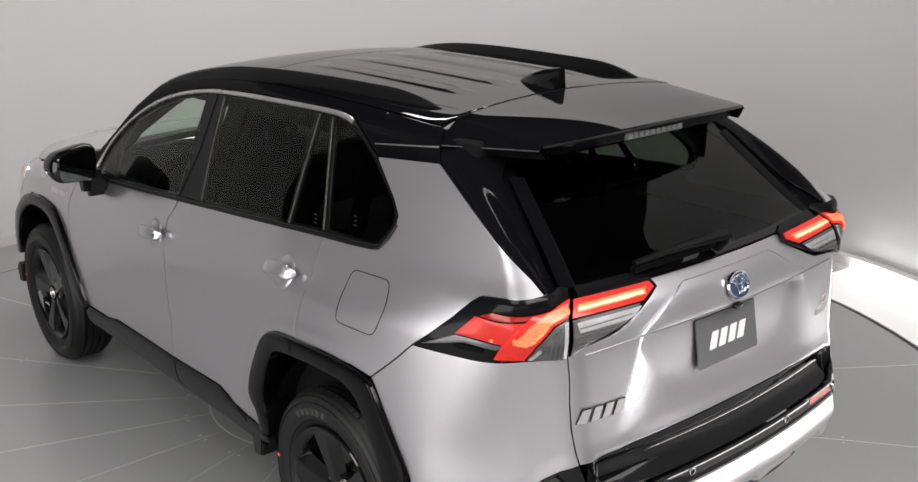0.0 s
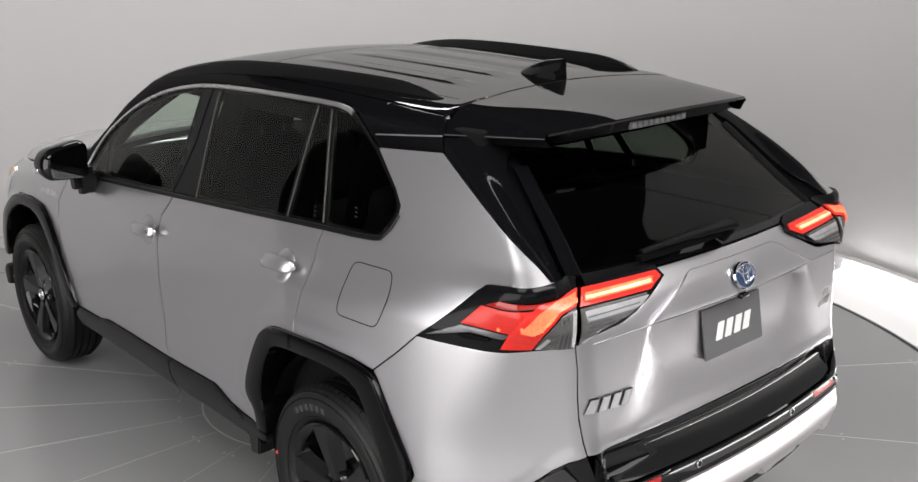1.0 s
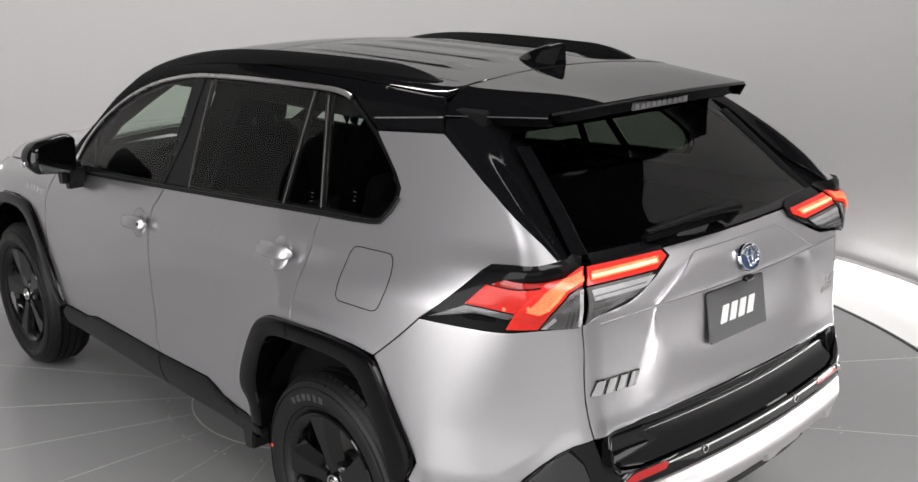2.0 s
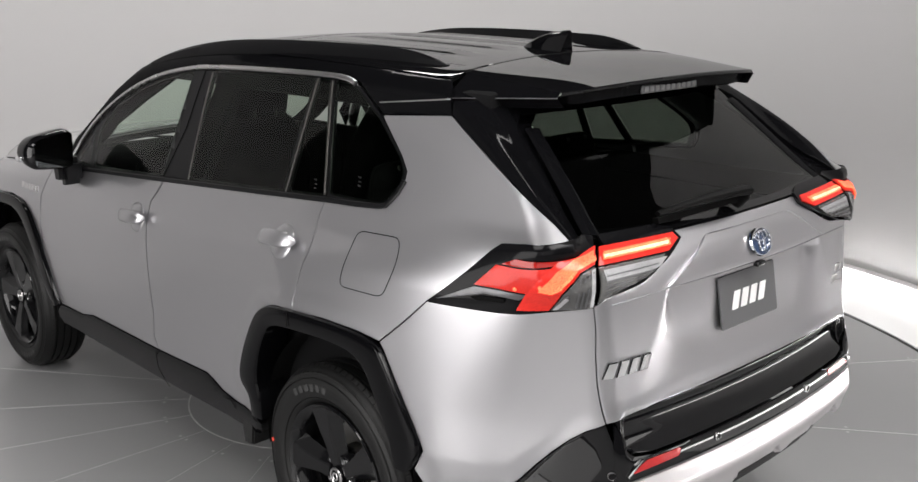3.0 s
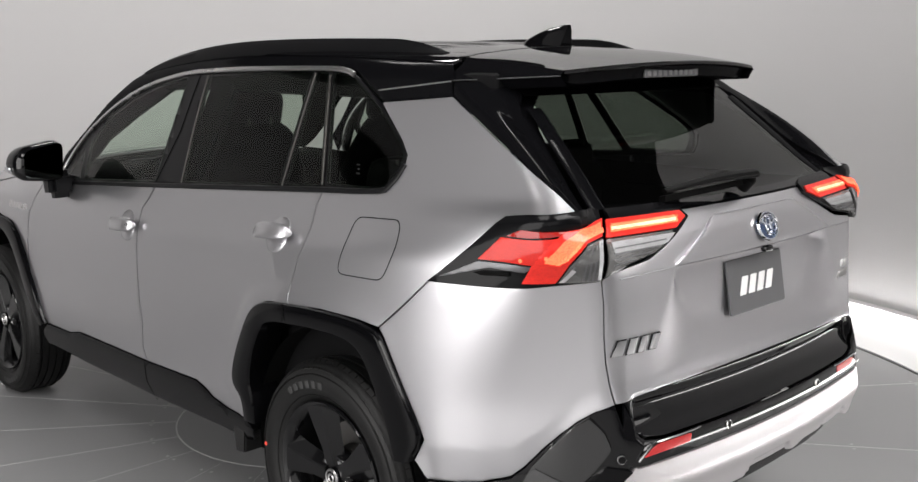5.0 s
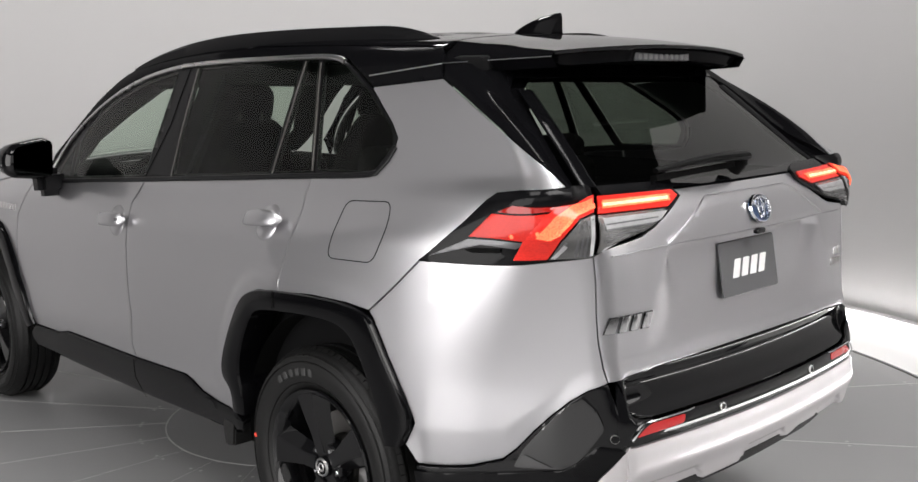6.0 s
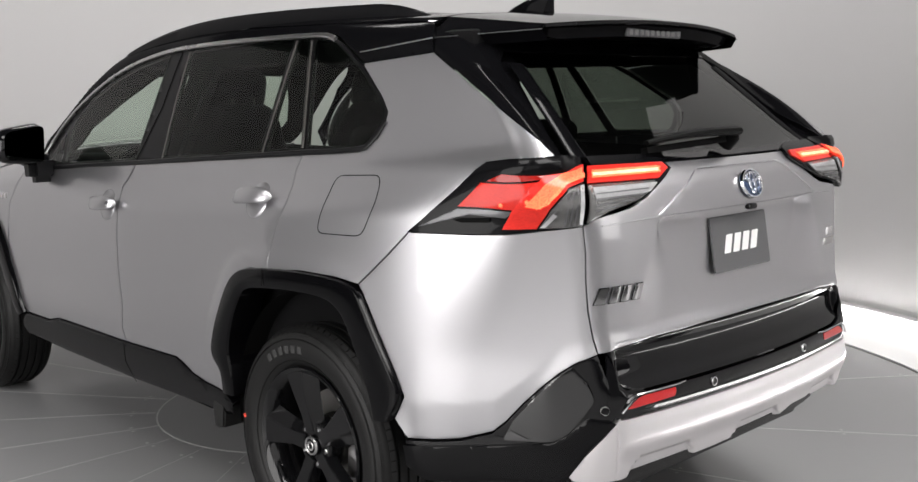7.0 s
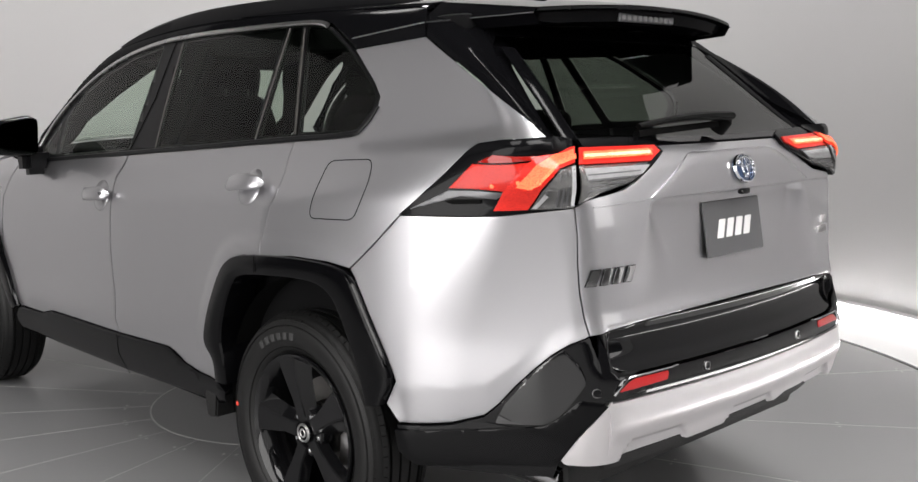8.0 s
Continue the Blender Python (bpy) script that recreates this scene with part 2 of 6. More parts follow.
def rounded(points, arc=4):
    """A closed outline; a third number in a point rounds its corner by that radius."""
    out, n = [], len(points)
    for i, p in enumerate(points):
        r = p[2] if len(p) > 2 else 0
        a, b, c = (Vector(points[j % n][:2]) for j in (i - 1, i, i + 1))
        if not r:
            out.append(b)
            continue
        u, v = a - b, c - b
        r = min(r, u.length * 0.48, v.length * 0.48)
        u, v = b + u.normalized() * r, b + v.normalized() * r
        for k in range(arc + 1):
            t = k / arc
            out.append(u.lerp(b, t).lerp(b.lerp(v, t), t))
    return out


def shrunk(points, gap):
    """The outline drawn in by gap."""
    n = len(points)
    area = sum(points[i - 1].x * points[i].y - points[i].x * points[i - 1].y for i in range(n))
    turn = 1 if area > 0 else -1
    out = []
    for i in range(n):
        a, b, c = points[i - 1], points[i], points[(i + 1) % n]
        d, e = (b - a), (c - b)
        if d.length < 1e-6 or e.length < 1e-6:
            out.append(b)
            continue
        d, e = d.normalized(), e.normalized()
        p, q = Vector((-d.y, d.x)) * turn, Vector((-e.y, e.x)) * turn
        m = (p + q)
        m = m.normalized() if m.length > 1e-4 else p
        out.append(b + m * gap / max(m.dot(p), 0.5))
    return out


def flat_sheet(points, step, gap=0.0, rim=0.0):
    """A filled outline in the plane, cut into cells of that step."""
    pts = shrunk(rounded(points), gap) if gap else rounded(points)
    clean = [p for i, p in enumerate(pts) if (p - pts[i - 1]).length > 2e-4]
    bm = bmesh.new()
    bm.faces.new([bm.verts.new((p.x, p.y, 0)) for p in clean])
    bm.normal_update()
    if bm.faces[:][0].normal.z < 0:
        bmesh.ops.reverse_faces(bm, faces=bm.faces[:])
    if rim:
        bmesh.ops.inset_region(bm, faces=bm.faces[:], thickness=rim, use_even_offset=True)
    for axis in (0, 1):
        low, high = min(p[axis] for p in clean), max(p[axis] for p in clean)
        n = int((high - low) / step)
        for k in range(1, n + 1):
            at = low + (high - low) * k / (n + 1)
            bmesh.ops.bisect_plane(bm, geom=bm.verts[:] + bm.edges[:] + bm.faces[:], dist=1e-5,
                                   plane_co=(at, 0, 0) if axis == 0 else (0, at, 0), plane_no=(1, 0, 0) if axis == 0 else (0, 1, 0))
    return bm


# ---- the car's skin: one smooth closed form, from which every panel is cut ----
# w: distance from the middle plane, y: forward from the rear axle, z: up
def hermite(x, xs, ys):
    """A smooth curve through (xs, ys); xs may change from point to point."""
    xs, ys = np.broadcast_arrays(*(np.asarray(a, float) for a in (xs, ys)))
    x = np.asarray(x, float)
    if xs.ndim == 1:
        xs, ys = (np.repeat(a[:, None], x.size, 1) for a in (xs, ys))
    flat = np.clip(x.ravel(), xs[0], xs[-1])
    d = (ys[1:] - ys[:-1]) / (xs[1:] - xs[:-1])
    m = np.zeros_like(ys)
    m[0], m[-1] = d[0], d[-1]
    same = d[1:] * d[:-1] > 0
    m[1:-1] = np.where(same, 2 * d[1:] * d[:-1] / np.where(same, d[1:] + d[:-1], 1), 0)
    i = np.clip((flat[None] >= xs).sum(0) - 1, 0, len(xs) - 2)
    k = np.arange(flat.size)
    x0, x1, y0, y1, h = xs[i, k], xs[i + 1, k], ys[i, k], ys[i + 1, k], xs[i + 1, k] - xs[i, k]
    t = (flat - x0) / h
    out = (2*t**3 - 3*t**2 + 1) * y0 + (t**3 - 2*t**2 + t) * h * m[i, k] + (3*t**2 - 2*t**3) * y1 + (t**3 - t**2) * h * m[i + 1, k]
    return out.reshape(x.shape)


def spline(x, xs, ys):
    """A smooth natural spline through (xs, ys), held level outside."""
    xs, ys, x = (np.asarray(a, float) for a in (xs, ys, x))
    n, h = len(xs), np.diff(xs)
    a, r = np.eye(n), np.zeros(n)
    for i in range(1, n - 1):
        a[i, i - 1:i + 2] = h[i - 1], 2 * (h[i - 1] + h[i]), h[i]
        r[i] = 6 * ((ys[i + 1] - ys[i]) / h[i] - (ys[i] - ys[i - 1]) / h[i - 1])
    m = np.linalg.solve(a, r)
    x = np.clip(x, xs[0], xs[-1])
    i = np.clip(np.searchsorted(xs, x, "right") - 1, 0, n - 2)
    u, v, k = xs[i + 1] - x, x - xs[i], h[i]
    return (m[i] * u**3 + m[i + 1] * v**3) / (6 * k) + (ys[i] / k - m[i] * k / 6) * u + (ys[i + 1] / k - m[i + 1] * k / 6) * v


def soft_max(a, b, k):
    return np.maximum(a, b) + np.maximum(k - np.abs(a - b), 0) ** 2 / (4 * k)


def belt(y):
    return 1.222 + (0.118 - y) * 0.073


STATIONS = (-1.0, -0.72, -0.45, -0.25, 0.15, 0.6, 1.1, 1.7, 2.3, 2.8, 3.4)
SKIRT = (0.755, 0.822, 0.876, 0.886, 0.885, 0.872, 0.872, 0.872, 0.885, 0.89, 0.80)
WAIST = (0.748, 0.818, 0.875, 0.889, 0.891, 0.863, 0.858, 0.858, 0.875, 0.885, 0.80)
SHOULDER = (0.738, 0.806, 0.862, 0.873, 0.866, 0.850, 0.845, 0.845, 0.85, 0.855, 0.76)
UNDERBELT = (0.765, 0.796, 0.811, 0.813, 0.812, 0.812, 0.815, 0.82, 0.825, 0.82, 0.72)
BELT = (0.725, 0.746, 0.763, 0.77, 0.777, 0.785, 0.791, 0.795, 0.78, 0.74, 0.62)
CANT = (0.575, 0.595, 0.603, 0.605, 0.607, 0.612, 0.613, 0.60, 0.55, 0.50, 0.40)


def half_width(y, z):
    y, z = np.broadcast_arrays(np.asarray(y, float), np.asarray(z, float))
    yy, zz = y.ravel(), z.ravel()
    row = [spline(yy, STATIONS, v) for v in (SKIRT, WAIST, SHOULDER, UNDERBELT, BELT, CANT)]
    zb, one = belt(yy), np.ones_like(yy)
    levels = np.array([0.2 * one, 0.36 * one, 0.50 * one, 0.72 * one, zb - 0.19, zb - 0.07, zb, 1.57 * one, 1.72 * one])
    widths = np.array([row[0] - 0.12, row[0] - 0.025, row[0], row[1], row[2], row[3], row[4], row[5], row[5] - 0.10])
    return hermite(zz, levels, widths).reshape(y.shape)


REAR_Z = (0.25, 0.38, 0.47, 0.58, 0.655, 0.72, 0.785, 0.86, 0.96, 1.085, 1.16, 1.215, 1.25, 1.36, 1.475, 1.62)
REAR_Y = (0.88, 0.945, 0.972, 0.985, 0.984, 0.968, 0.952, 0.944, 0.937, 0.924, 0.905, 0.862, 0.81, 0.67, 0.525, 0.33)
CORNER_Z, CORNER_K = (0.3, 0.75, 1.05, 1.2, 1.35, 1.55), (0.30, 0.26, 0.18, 0.08, 0.05, 0.11)
CHAMFER_Z, CHAMFER_D = (0.3, 0.45, 0.58, 0.765, 1.08), (-0.03, 0.002, 0.008, 0.004, 0.006)
TOP_Y = (-0.8, -0.65, -0.3, 0.3, 0.9, 1.4, 1.75, 2.28, 2.45, 3.0, 3.35, 3.6)
TOP_Z = (1.595, 1.612, 1.643, 1.664, 1.667, 1.635, 1.53, 1.18, 1.155, 1.105, 1.01, 0.85)


def rear_line(w, z):
    w = np.abs(w)
    step = np.clip((0.605 - w) / 0.03, 0, 1)
    dent = hermite(z, (0.648, 0.656, 0.694, 0.704, 0.745, 0.760, 0.785), (0.0, 0.002, 0.024, 0.026, 0.021, 0.012, 0.0))
    # the rear pillars stand out behind the glass
    wing = np.clip((w - 0.60) / 0.09, 0, 1) * np.clip((np.asarray(z) - 1.20) / 0.05, 0, 1)
    return hermite(z, REAR_Z, REAR_Y) - 0.13 * w ** 2 + 0.05 * wing * wing * (3 - 2 * wing) - dent * step * step * (3 - 2 * step)


def top_line(w, y):
    return spline(y, TOP_Y, TOP_Z) - 0.10 * np.asarray(w) ** 2


def nose_line(w, z):
    return hermite(z, (0.2, 0.5, 0.8, 1.0, 1.2), (3.42, 3.52, 3.5, 3.4, 3.2)) - 0.25 * np.asarray(w) ** 2


def skin(w, y, z):
    """Below zero inside the car, zero on its skin."""
    w = np.abs(w)
    side, rear = w - half_width(y, z), -y - rear_line(w, z)
    f = soft_max(side, rear, np.maximum(spline(z, CORNER_Z, CORNER_K), 0.045))
    # below the lamps a flat chamfer takes the corner
    lean = np.radians(hermite(z, (0.4, 0.72, 1.08), (31.0, 32.0, 43.0)))
    cut = np.cos(lean) * (w - 0.66) + np.sin(lean) * (-y - 0.862) - hermite(z, CHAMFER_Z, CHAMFER_D)
    flat = soft_max(soft_max(side, cut, 0.03), rear, 0.035)
    low = np.clip((1.15 - np.asarray(z)) / 0.07, 0, 1)
    low = low * low * (3 - 2 * low)
    f = f * (1 - low) + flat * low
    f = soft_max(f, y - nose_line(w, z), 0.25)
    return soft_max(f, z - top_line(w, y), 0.07)


def solve(along, low, high):
    """The place between low and high where along() rises through zero, for arrays."""
    for _ in range(44):
        mid = (low + high) / 2
        out = along(mid) > 0
        low, high = np.where(out, low, mid), np.where(out, mid, high)
    return (low + high) / 2


def on_side(s, z):
    """The skin's left side and rear corner: s is y + w."""
    s, z = np.broadcast_arrays(np.asarray(s, float), np.asarray(z, float))
    high = np.full(s.shape, 1.2)
    for w in np.linspace(1.2, 0.0, 61)[1:]:
        high = np.where((skin(high - 0.02, s - high + 0.02, z) > 0) & (high > 0.02), high - 0.02, high)
    w = solve(lambda w: skin(w, s - w, z), high - 0.02, high)
    return np.stack([-w, s - w, z], -1)


def on_rear(x, z):
    x, z = np.broadcast_arrays(np.asarray(x, float), np.asarray(z, float))
    y = -solve(lambda d: skin(x, -d, z), np.full(x.shape, -1.5), np.full(x.shape, 1.3))
    return np.stack([x, y, z], -1)


def on_top(x, y):
    x, y = np.broadcast_arrays(np.asarray(x, float), np.asarray(y, float))
    z = solve(lambda z: skin(x, y, z), np.full(x.shape, 0.5), np.full(x.shape, 1.9))
    return np.stack([x, y, z], -1)


def outward(p):
    """The skin's outward normals at the points p."""
    e = 0.004
    g = np.stack([skin(p[..., 0] + e * (i == 0), p[..., 1] + e * (i == 1), p[..., 2] + e * (i == 2))
                  - skin(p[..., 0] - e * (i == 0), p[..., 1] - e * (i == 1), p[..., 2] - e * (i == 2)) for i in range(3)], -1)
    return g / np.maximum(np.linalg.norm(g, axis=-1, keepdims=True), 1e-9)


def on_nose(x, z):
    x, z = np.broadcast_arrays(np.asarray(x, float), np.asarray(z, float))
    y = solve(lambda d: skin(x, d, z), np.full(x.shape, 1.0), np.full(x.shape, 4.2))
    return np.stack([x, y, z], -1)



def panel(name, place, outline, mat, parent, depth=0.012, lift=0.0, step=0.03, gap=0.0022, rim=0.004, round_off=0.0025, label="", carve=None, flip=None):
    """A panel cut out of the skin: place maps the outline's plane onto it."""
    bm = flat_sheet(outline, step, gap, rim)
    border = {v for e in bm.edges if e.is_boundary for v in e.verts}
    verts = bm.verts[:]
    flat = np.array([v.co[:2] for v in verts])
    base = place(flat[:, 0], flat[:, 1])
    norm = outward(base)
    up = np.full(len(verts), lift)
    if carve:
        up = up + carve(flat[:, 0], flat[:, 1])
    up = up - np.array([round_off if v in border else 0.0 for v in verts])
    spots = base + norm * up[:, None]
    for v, p in zip(verts, spots):
        v.co = p
    if carve:
        e = 0.003
        turn = []
        for du, dv in ((e, 0), (-e, 0), (0, e), (0, -e)):
            q = place(flat[:, 0] + du, flat[:, 1] + dv)
            turn.append(q + norm * carve(flat[:, 0] + du, flat[:, 1] + dv)[:, None])
        fine = np.cross(turn[0] - turn[1], turn[2] - turn[3])
        fine /= np.maximum(np.linalg.norm(fine, axis=1, keepdims=True), 1e-12)
        fine *= np.where((fine * norm).sum(1) < 0, -1, 1)[:, None]
    else:
        fine = norm
    bm.normal_update()
    # turn the faces outwards
    f = max(bm.faces, key=lambda f: f.calc_area())
    i = verts.index(f.verts[0])
    if f.normal.dot(Vector(norm[i])) < 0:
        bmesh.ops.reverse_faces(bm, faces=bm.faces[:])
    bm.normal_update()
    shade = {f: True for f in bm.faces}
    for v, n in zip(verts, fine):
        n = Vector(n)
        shade[v] = tuple((n * 0.4 + v.normal * 0.6).normalized() if v in border and round_off and n.dot(v.normal) > 0.75 else n)
    if depth:
        where = {v: Vector(n) for v, n in zip(verts, norm)}
        edges = [e for e in bm.edges if e.is_boundary]
        made = bmesh.ops.extrude_edge_only(bm, edges=edges)["geom"]
        fresh = [g for g in made if isinstance(g, bmesh.types.BMVert)]
        tree = {}
        for v in fresh:
            old = next(e.other_vert(v) for e in v.link_edges if e.other_vert(v) in where)
            tree[v] = where[old]
        for v, n in tree.items():
            v.co = v.co - n * depth
        bmesh.ops.recalc_face_normals(bm, faces=[f for f in bm.faces if any(v in tree for v in f.verts)])
        for f in bm.faces:
            if any(v in tree for v in f.verts):
                n = sum((tree[v] for v in f.verts if v in tree), Vector())
                inner = f.calc_center_median()
    bm.normal_update()
    return part(name, bm, mat, parent, label, shade=shade)


def bead(name, place, path, width, height, mat, parent, lift=0.0, step=0.02, closed=False, label=""):
    """A raised strip that follows a path over the skin."""
    pts = [Vector(p[:2]) for p in path]
    if closed:
        pts = rounded(path)
        pts.append(pts[0])
    fine = [pts[0]]
    for a, b in zip(pts, pts[1:]):
        n = max(1, int((b - a).length / step))
        fine += [a.lerp(b, (k + 1) / n) for k in range(n)]
    if closed:
        fine = fine[:-1]
    flat = np.array([p[:] for p in fine])
    base = place(flat[:, 0], flat[:, 1])
    norm = outward(base)
    bm, rings, n = bmesh.new(), [], len(fine)
    shape = ((-0.5, -0.3), (-0.5, 0.45), (-0.3, 0.9), (0.3, 0.9), (0.5, 0.45), (0.5, -0.3))
    for i in range(n):
        a, b = (base[(i - 1) % n], base[(i + 1) % n]) if closed else (base[max(i - 1, 0)], base[min(i + 1, n - 1)])
        nn, t = Vector(norm[i]), Vector(b - a).normalized()
        side = nn.cross(t).normalized()
        p = Vector(base[i]) + nn * lift
        rings.append([bm.verts.new(p + side * u * width + nn * v * height) for u, v in shape])
    m = len(shape)
    for i in range(n if closed else n - 1):
        a, b = rings[i], rings[(i + 1) % n]
        for k in range(m):
            bm.faces.new((a[k], a[(k + 1) % m], b[(k + 1) % m], b[k]))
    if not closed:
        bm.faces.new(rings[0])
        bm.faces.new(rings[-1][::-1])
    bmesh.ops.recalc_face_normals(bm, faces=bm.faces[:])
    return part(name, bm, mat, parent, label)


def resampled(path, n):
    """n points spread evenly along a path of corners."""
    p = np.array([q[:2] for q in path], float)
    d = np.concatenate([[0], np.cumsum(np.linalg.norm(np.diff(p, axis=0), axis=1))])
    t = np.linspace(0, d[-1], n)
    return np.stack([np.interp(t, d, p[:, 0]), np.interp(t, d, p[:, 1])], -1)


def eased(path, times=2):
    """The path with its corners cut."""
    p = [np.array(q[:2], float) for q in path]
    for _ in range(times):
        q = [p[0]]
        for a, b in zip(p, p[1:]):
            q += [a * 0.75 + b * 0.25, a * 0.25 + b * 0.75]
        p = q + [p[-1]]
    return p


def band(name, place, outer, inner, profile, mat, parent, n=60, flange=0.06, label=""):
    """A trim strip between two paths on the skin: profile gives (share of the way across, height)."""
    a, b = resampled(eased(outer), n), resampled(eased(inner), n)
    bm, rows = bmesh.new(), []
    for t, lift in profile:
        flat = a * (1 - t) + b * t
        base = place(flat[:, 0], flat[:, 1])
        norm = outward(base)
        rows.append([bm.verts.new(p) for p in base + norm * lift])
    rows.append([bm.verts.new(p) for p in base + norm * (profile[-1][1] - 0.01) + np.array([flange, 0, 0])])
    for q, r in zip(rows, rows[1:]):
        for i in range(n - 1):
            bm.faces.new((q[i], q[i + 1], r[i + 1], r[i]))
    for i in (0, n - 1):
        bm.faces.new([r[i] for r in rows])
    bmesh.ops.recalc_face_normals(bm, faces=bm.faces[:])
    f = max(bm.faces, key=lambda f: f.calc_area())
    if f.normal.x > 0:
        bmesh.ops.reverse_faces(bm, faces=bm.faces[:])
    return part(name, bm, mat, parent, label)


def box(cx, cy, cz, sx, sy, sz, bevel=0.0, segs=2, turn=None):
    bm = bmesh.new()
    bmesh.ops.create_cube(bm, size=1, matrix=Matrix.Diagonal((sx, sy, sz, 1)))
    if bevel:
        bmesh.ops.bevel(bm, geom=bm.edges[:], offset=bevel, segments=segs, profile=0.5, affect="EDGES")
    bm.transform(Matrix.Translation((cx, cy, cz)) @ (turn or Matrix()))
    return bm


def lathe(profile, segs=64, start=0.0, sweep=360.0):
    """Turns (distance along x, radius) round the x axis."""
    bm = bmesh.new()
    full = sweep >= 360
    rings = []
    for k in range(segs if full else segs + 1):
        a = radians(start + sweep * k / segs)
        rings.append([bm.verts.new((x, r * math.cos(a), r * math.sin(a))) for x, r in profile])
    for k in range(segs):
        a, b = rings[k], rings[(k + 1) % len(rings)]
        for i in range(len(profile) - 1):
            bm.faces.new((a[i], b[i], b[i + 1], a[i + 1]))
    bmesh.ops.recalc_face_normals(bm, faces=bm.faces[:])
    return bm


def prism(outline, low, high, bevel=0.0, segs=2):
    """An outline in y, z, made solid between two x."""
    bm = bmesh.new()
    pts = rounded(outline)
    f = bm.faces.new([bm.verts.new((low, p.x, p.y)) for p in pts])
    top = bmesh.ops.extrude_face_region(bm, geom=[f])["geom"]
    for v in top:
        if isinstance(v, bmesh.types.BMVert):
            v.co.x = high
    bmesh.ops.recalc_face_normals(bm, faces=bm.faces[:])
    if bevel:
        bmesh.ops.bevel(bm, geom=[e for e in bm.edges if e.calc_face_angle(0) > 0.5], offset=bevel, segments=segs, affect="EDGES", clamp_overlap=True)
    return bm


def tube(path, section, closed_section=True):
    """Sweeps a section ((across, up) pairs, or a function of the share of the way) along a path of points."""
    bm, rings, n = bmesh.new(), [], len(path)
    for i, p in enumerate(path):
        t = (Vector(path[min(i + 1, n - 1)]) - Vector(path[max(i - 1, 0)])).normalized()
        side = t.cross(Vector((0, 0, 1))).normalized()
        up = side.cross(t)
        sec = section(i / (n - 1)) if callable(section) else section
        rings.append([bm.verts.new(Vector(p) + side * u + up * v) for u, v in sec])
    m = len(rings[0])
    for a, b in zip(rings, rings[1:]):
        for k in range(m):
            bm.faces.new((a[k], a[(k + 1) % m], b[(k + 1) % m], b[k]))
    bm.faces.new(rings[0])
    bm.faces.new(rings[-1][::-1])
    bmesh.ops.recalc_face_normals(bm, faces=bm.faces[:])
    return bm


# ---- the studio ----
MID = Vector((0.0, 1.3, 0.0))


def ring_sector(r0, r1, a0, a1, z0, z1, segs):
    """A flat solid sector of a ring round the turntable's middle."""
    bm, cols = bmesh.new(), []
    for k in range(segs + 1):
        a = radians(a0 + (a1 - a0) * k / segs)
        c, s = math.cos(a), math.sin(a)
        cols.append([bm.verts.new(MID + Vector((r * c, r * s, z))) for r, z in ((r0, z0), (r1, z0), (r1, z1), (r0, z1))])
    for a, b in zip(cols, cols[1:]):
        for i in range(4):
            bm.faces.new((a[i], a[(i + 1) % 4], b[(i + 1) % 4], b[i]))
    bm.faces.new(cols[0][::-1])
    bm.faces.new(cols[-1])
    bmesh.ops.recalc_face_normals(bm, faces=bm.faces[:])
    return bm


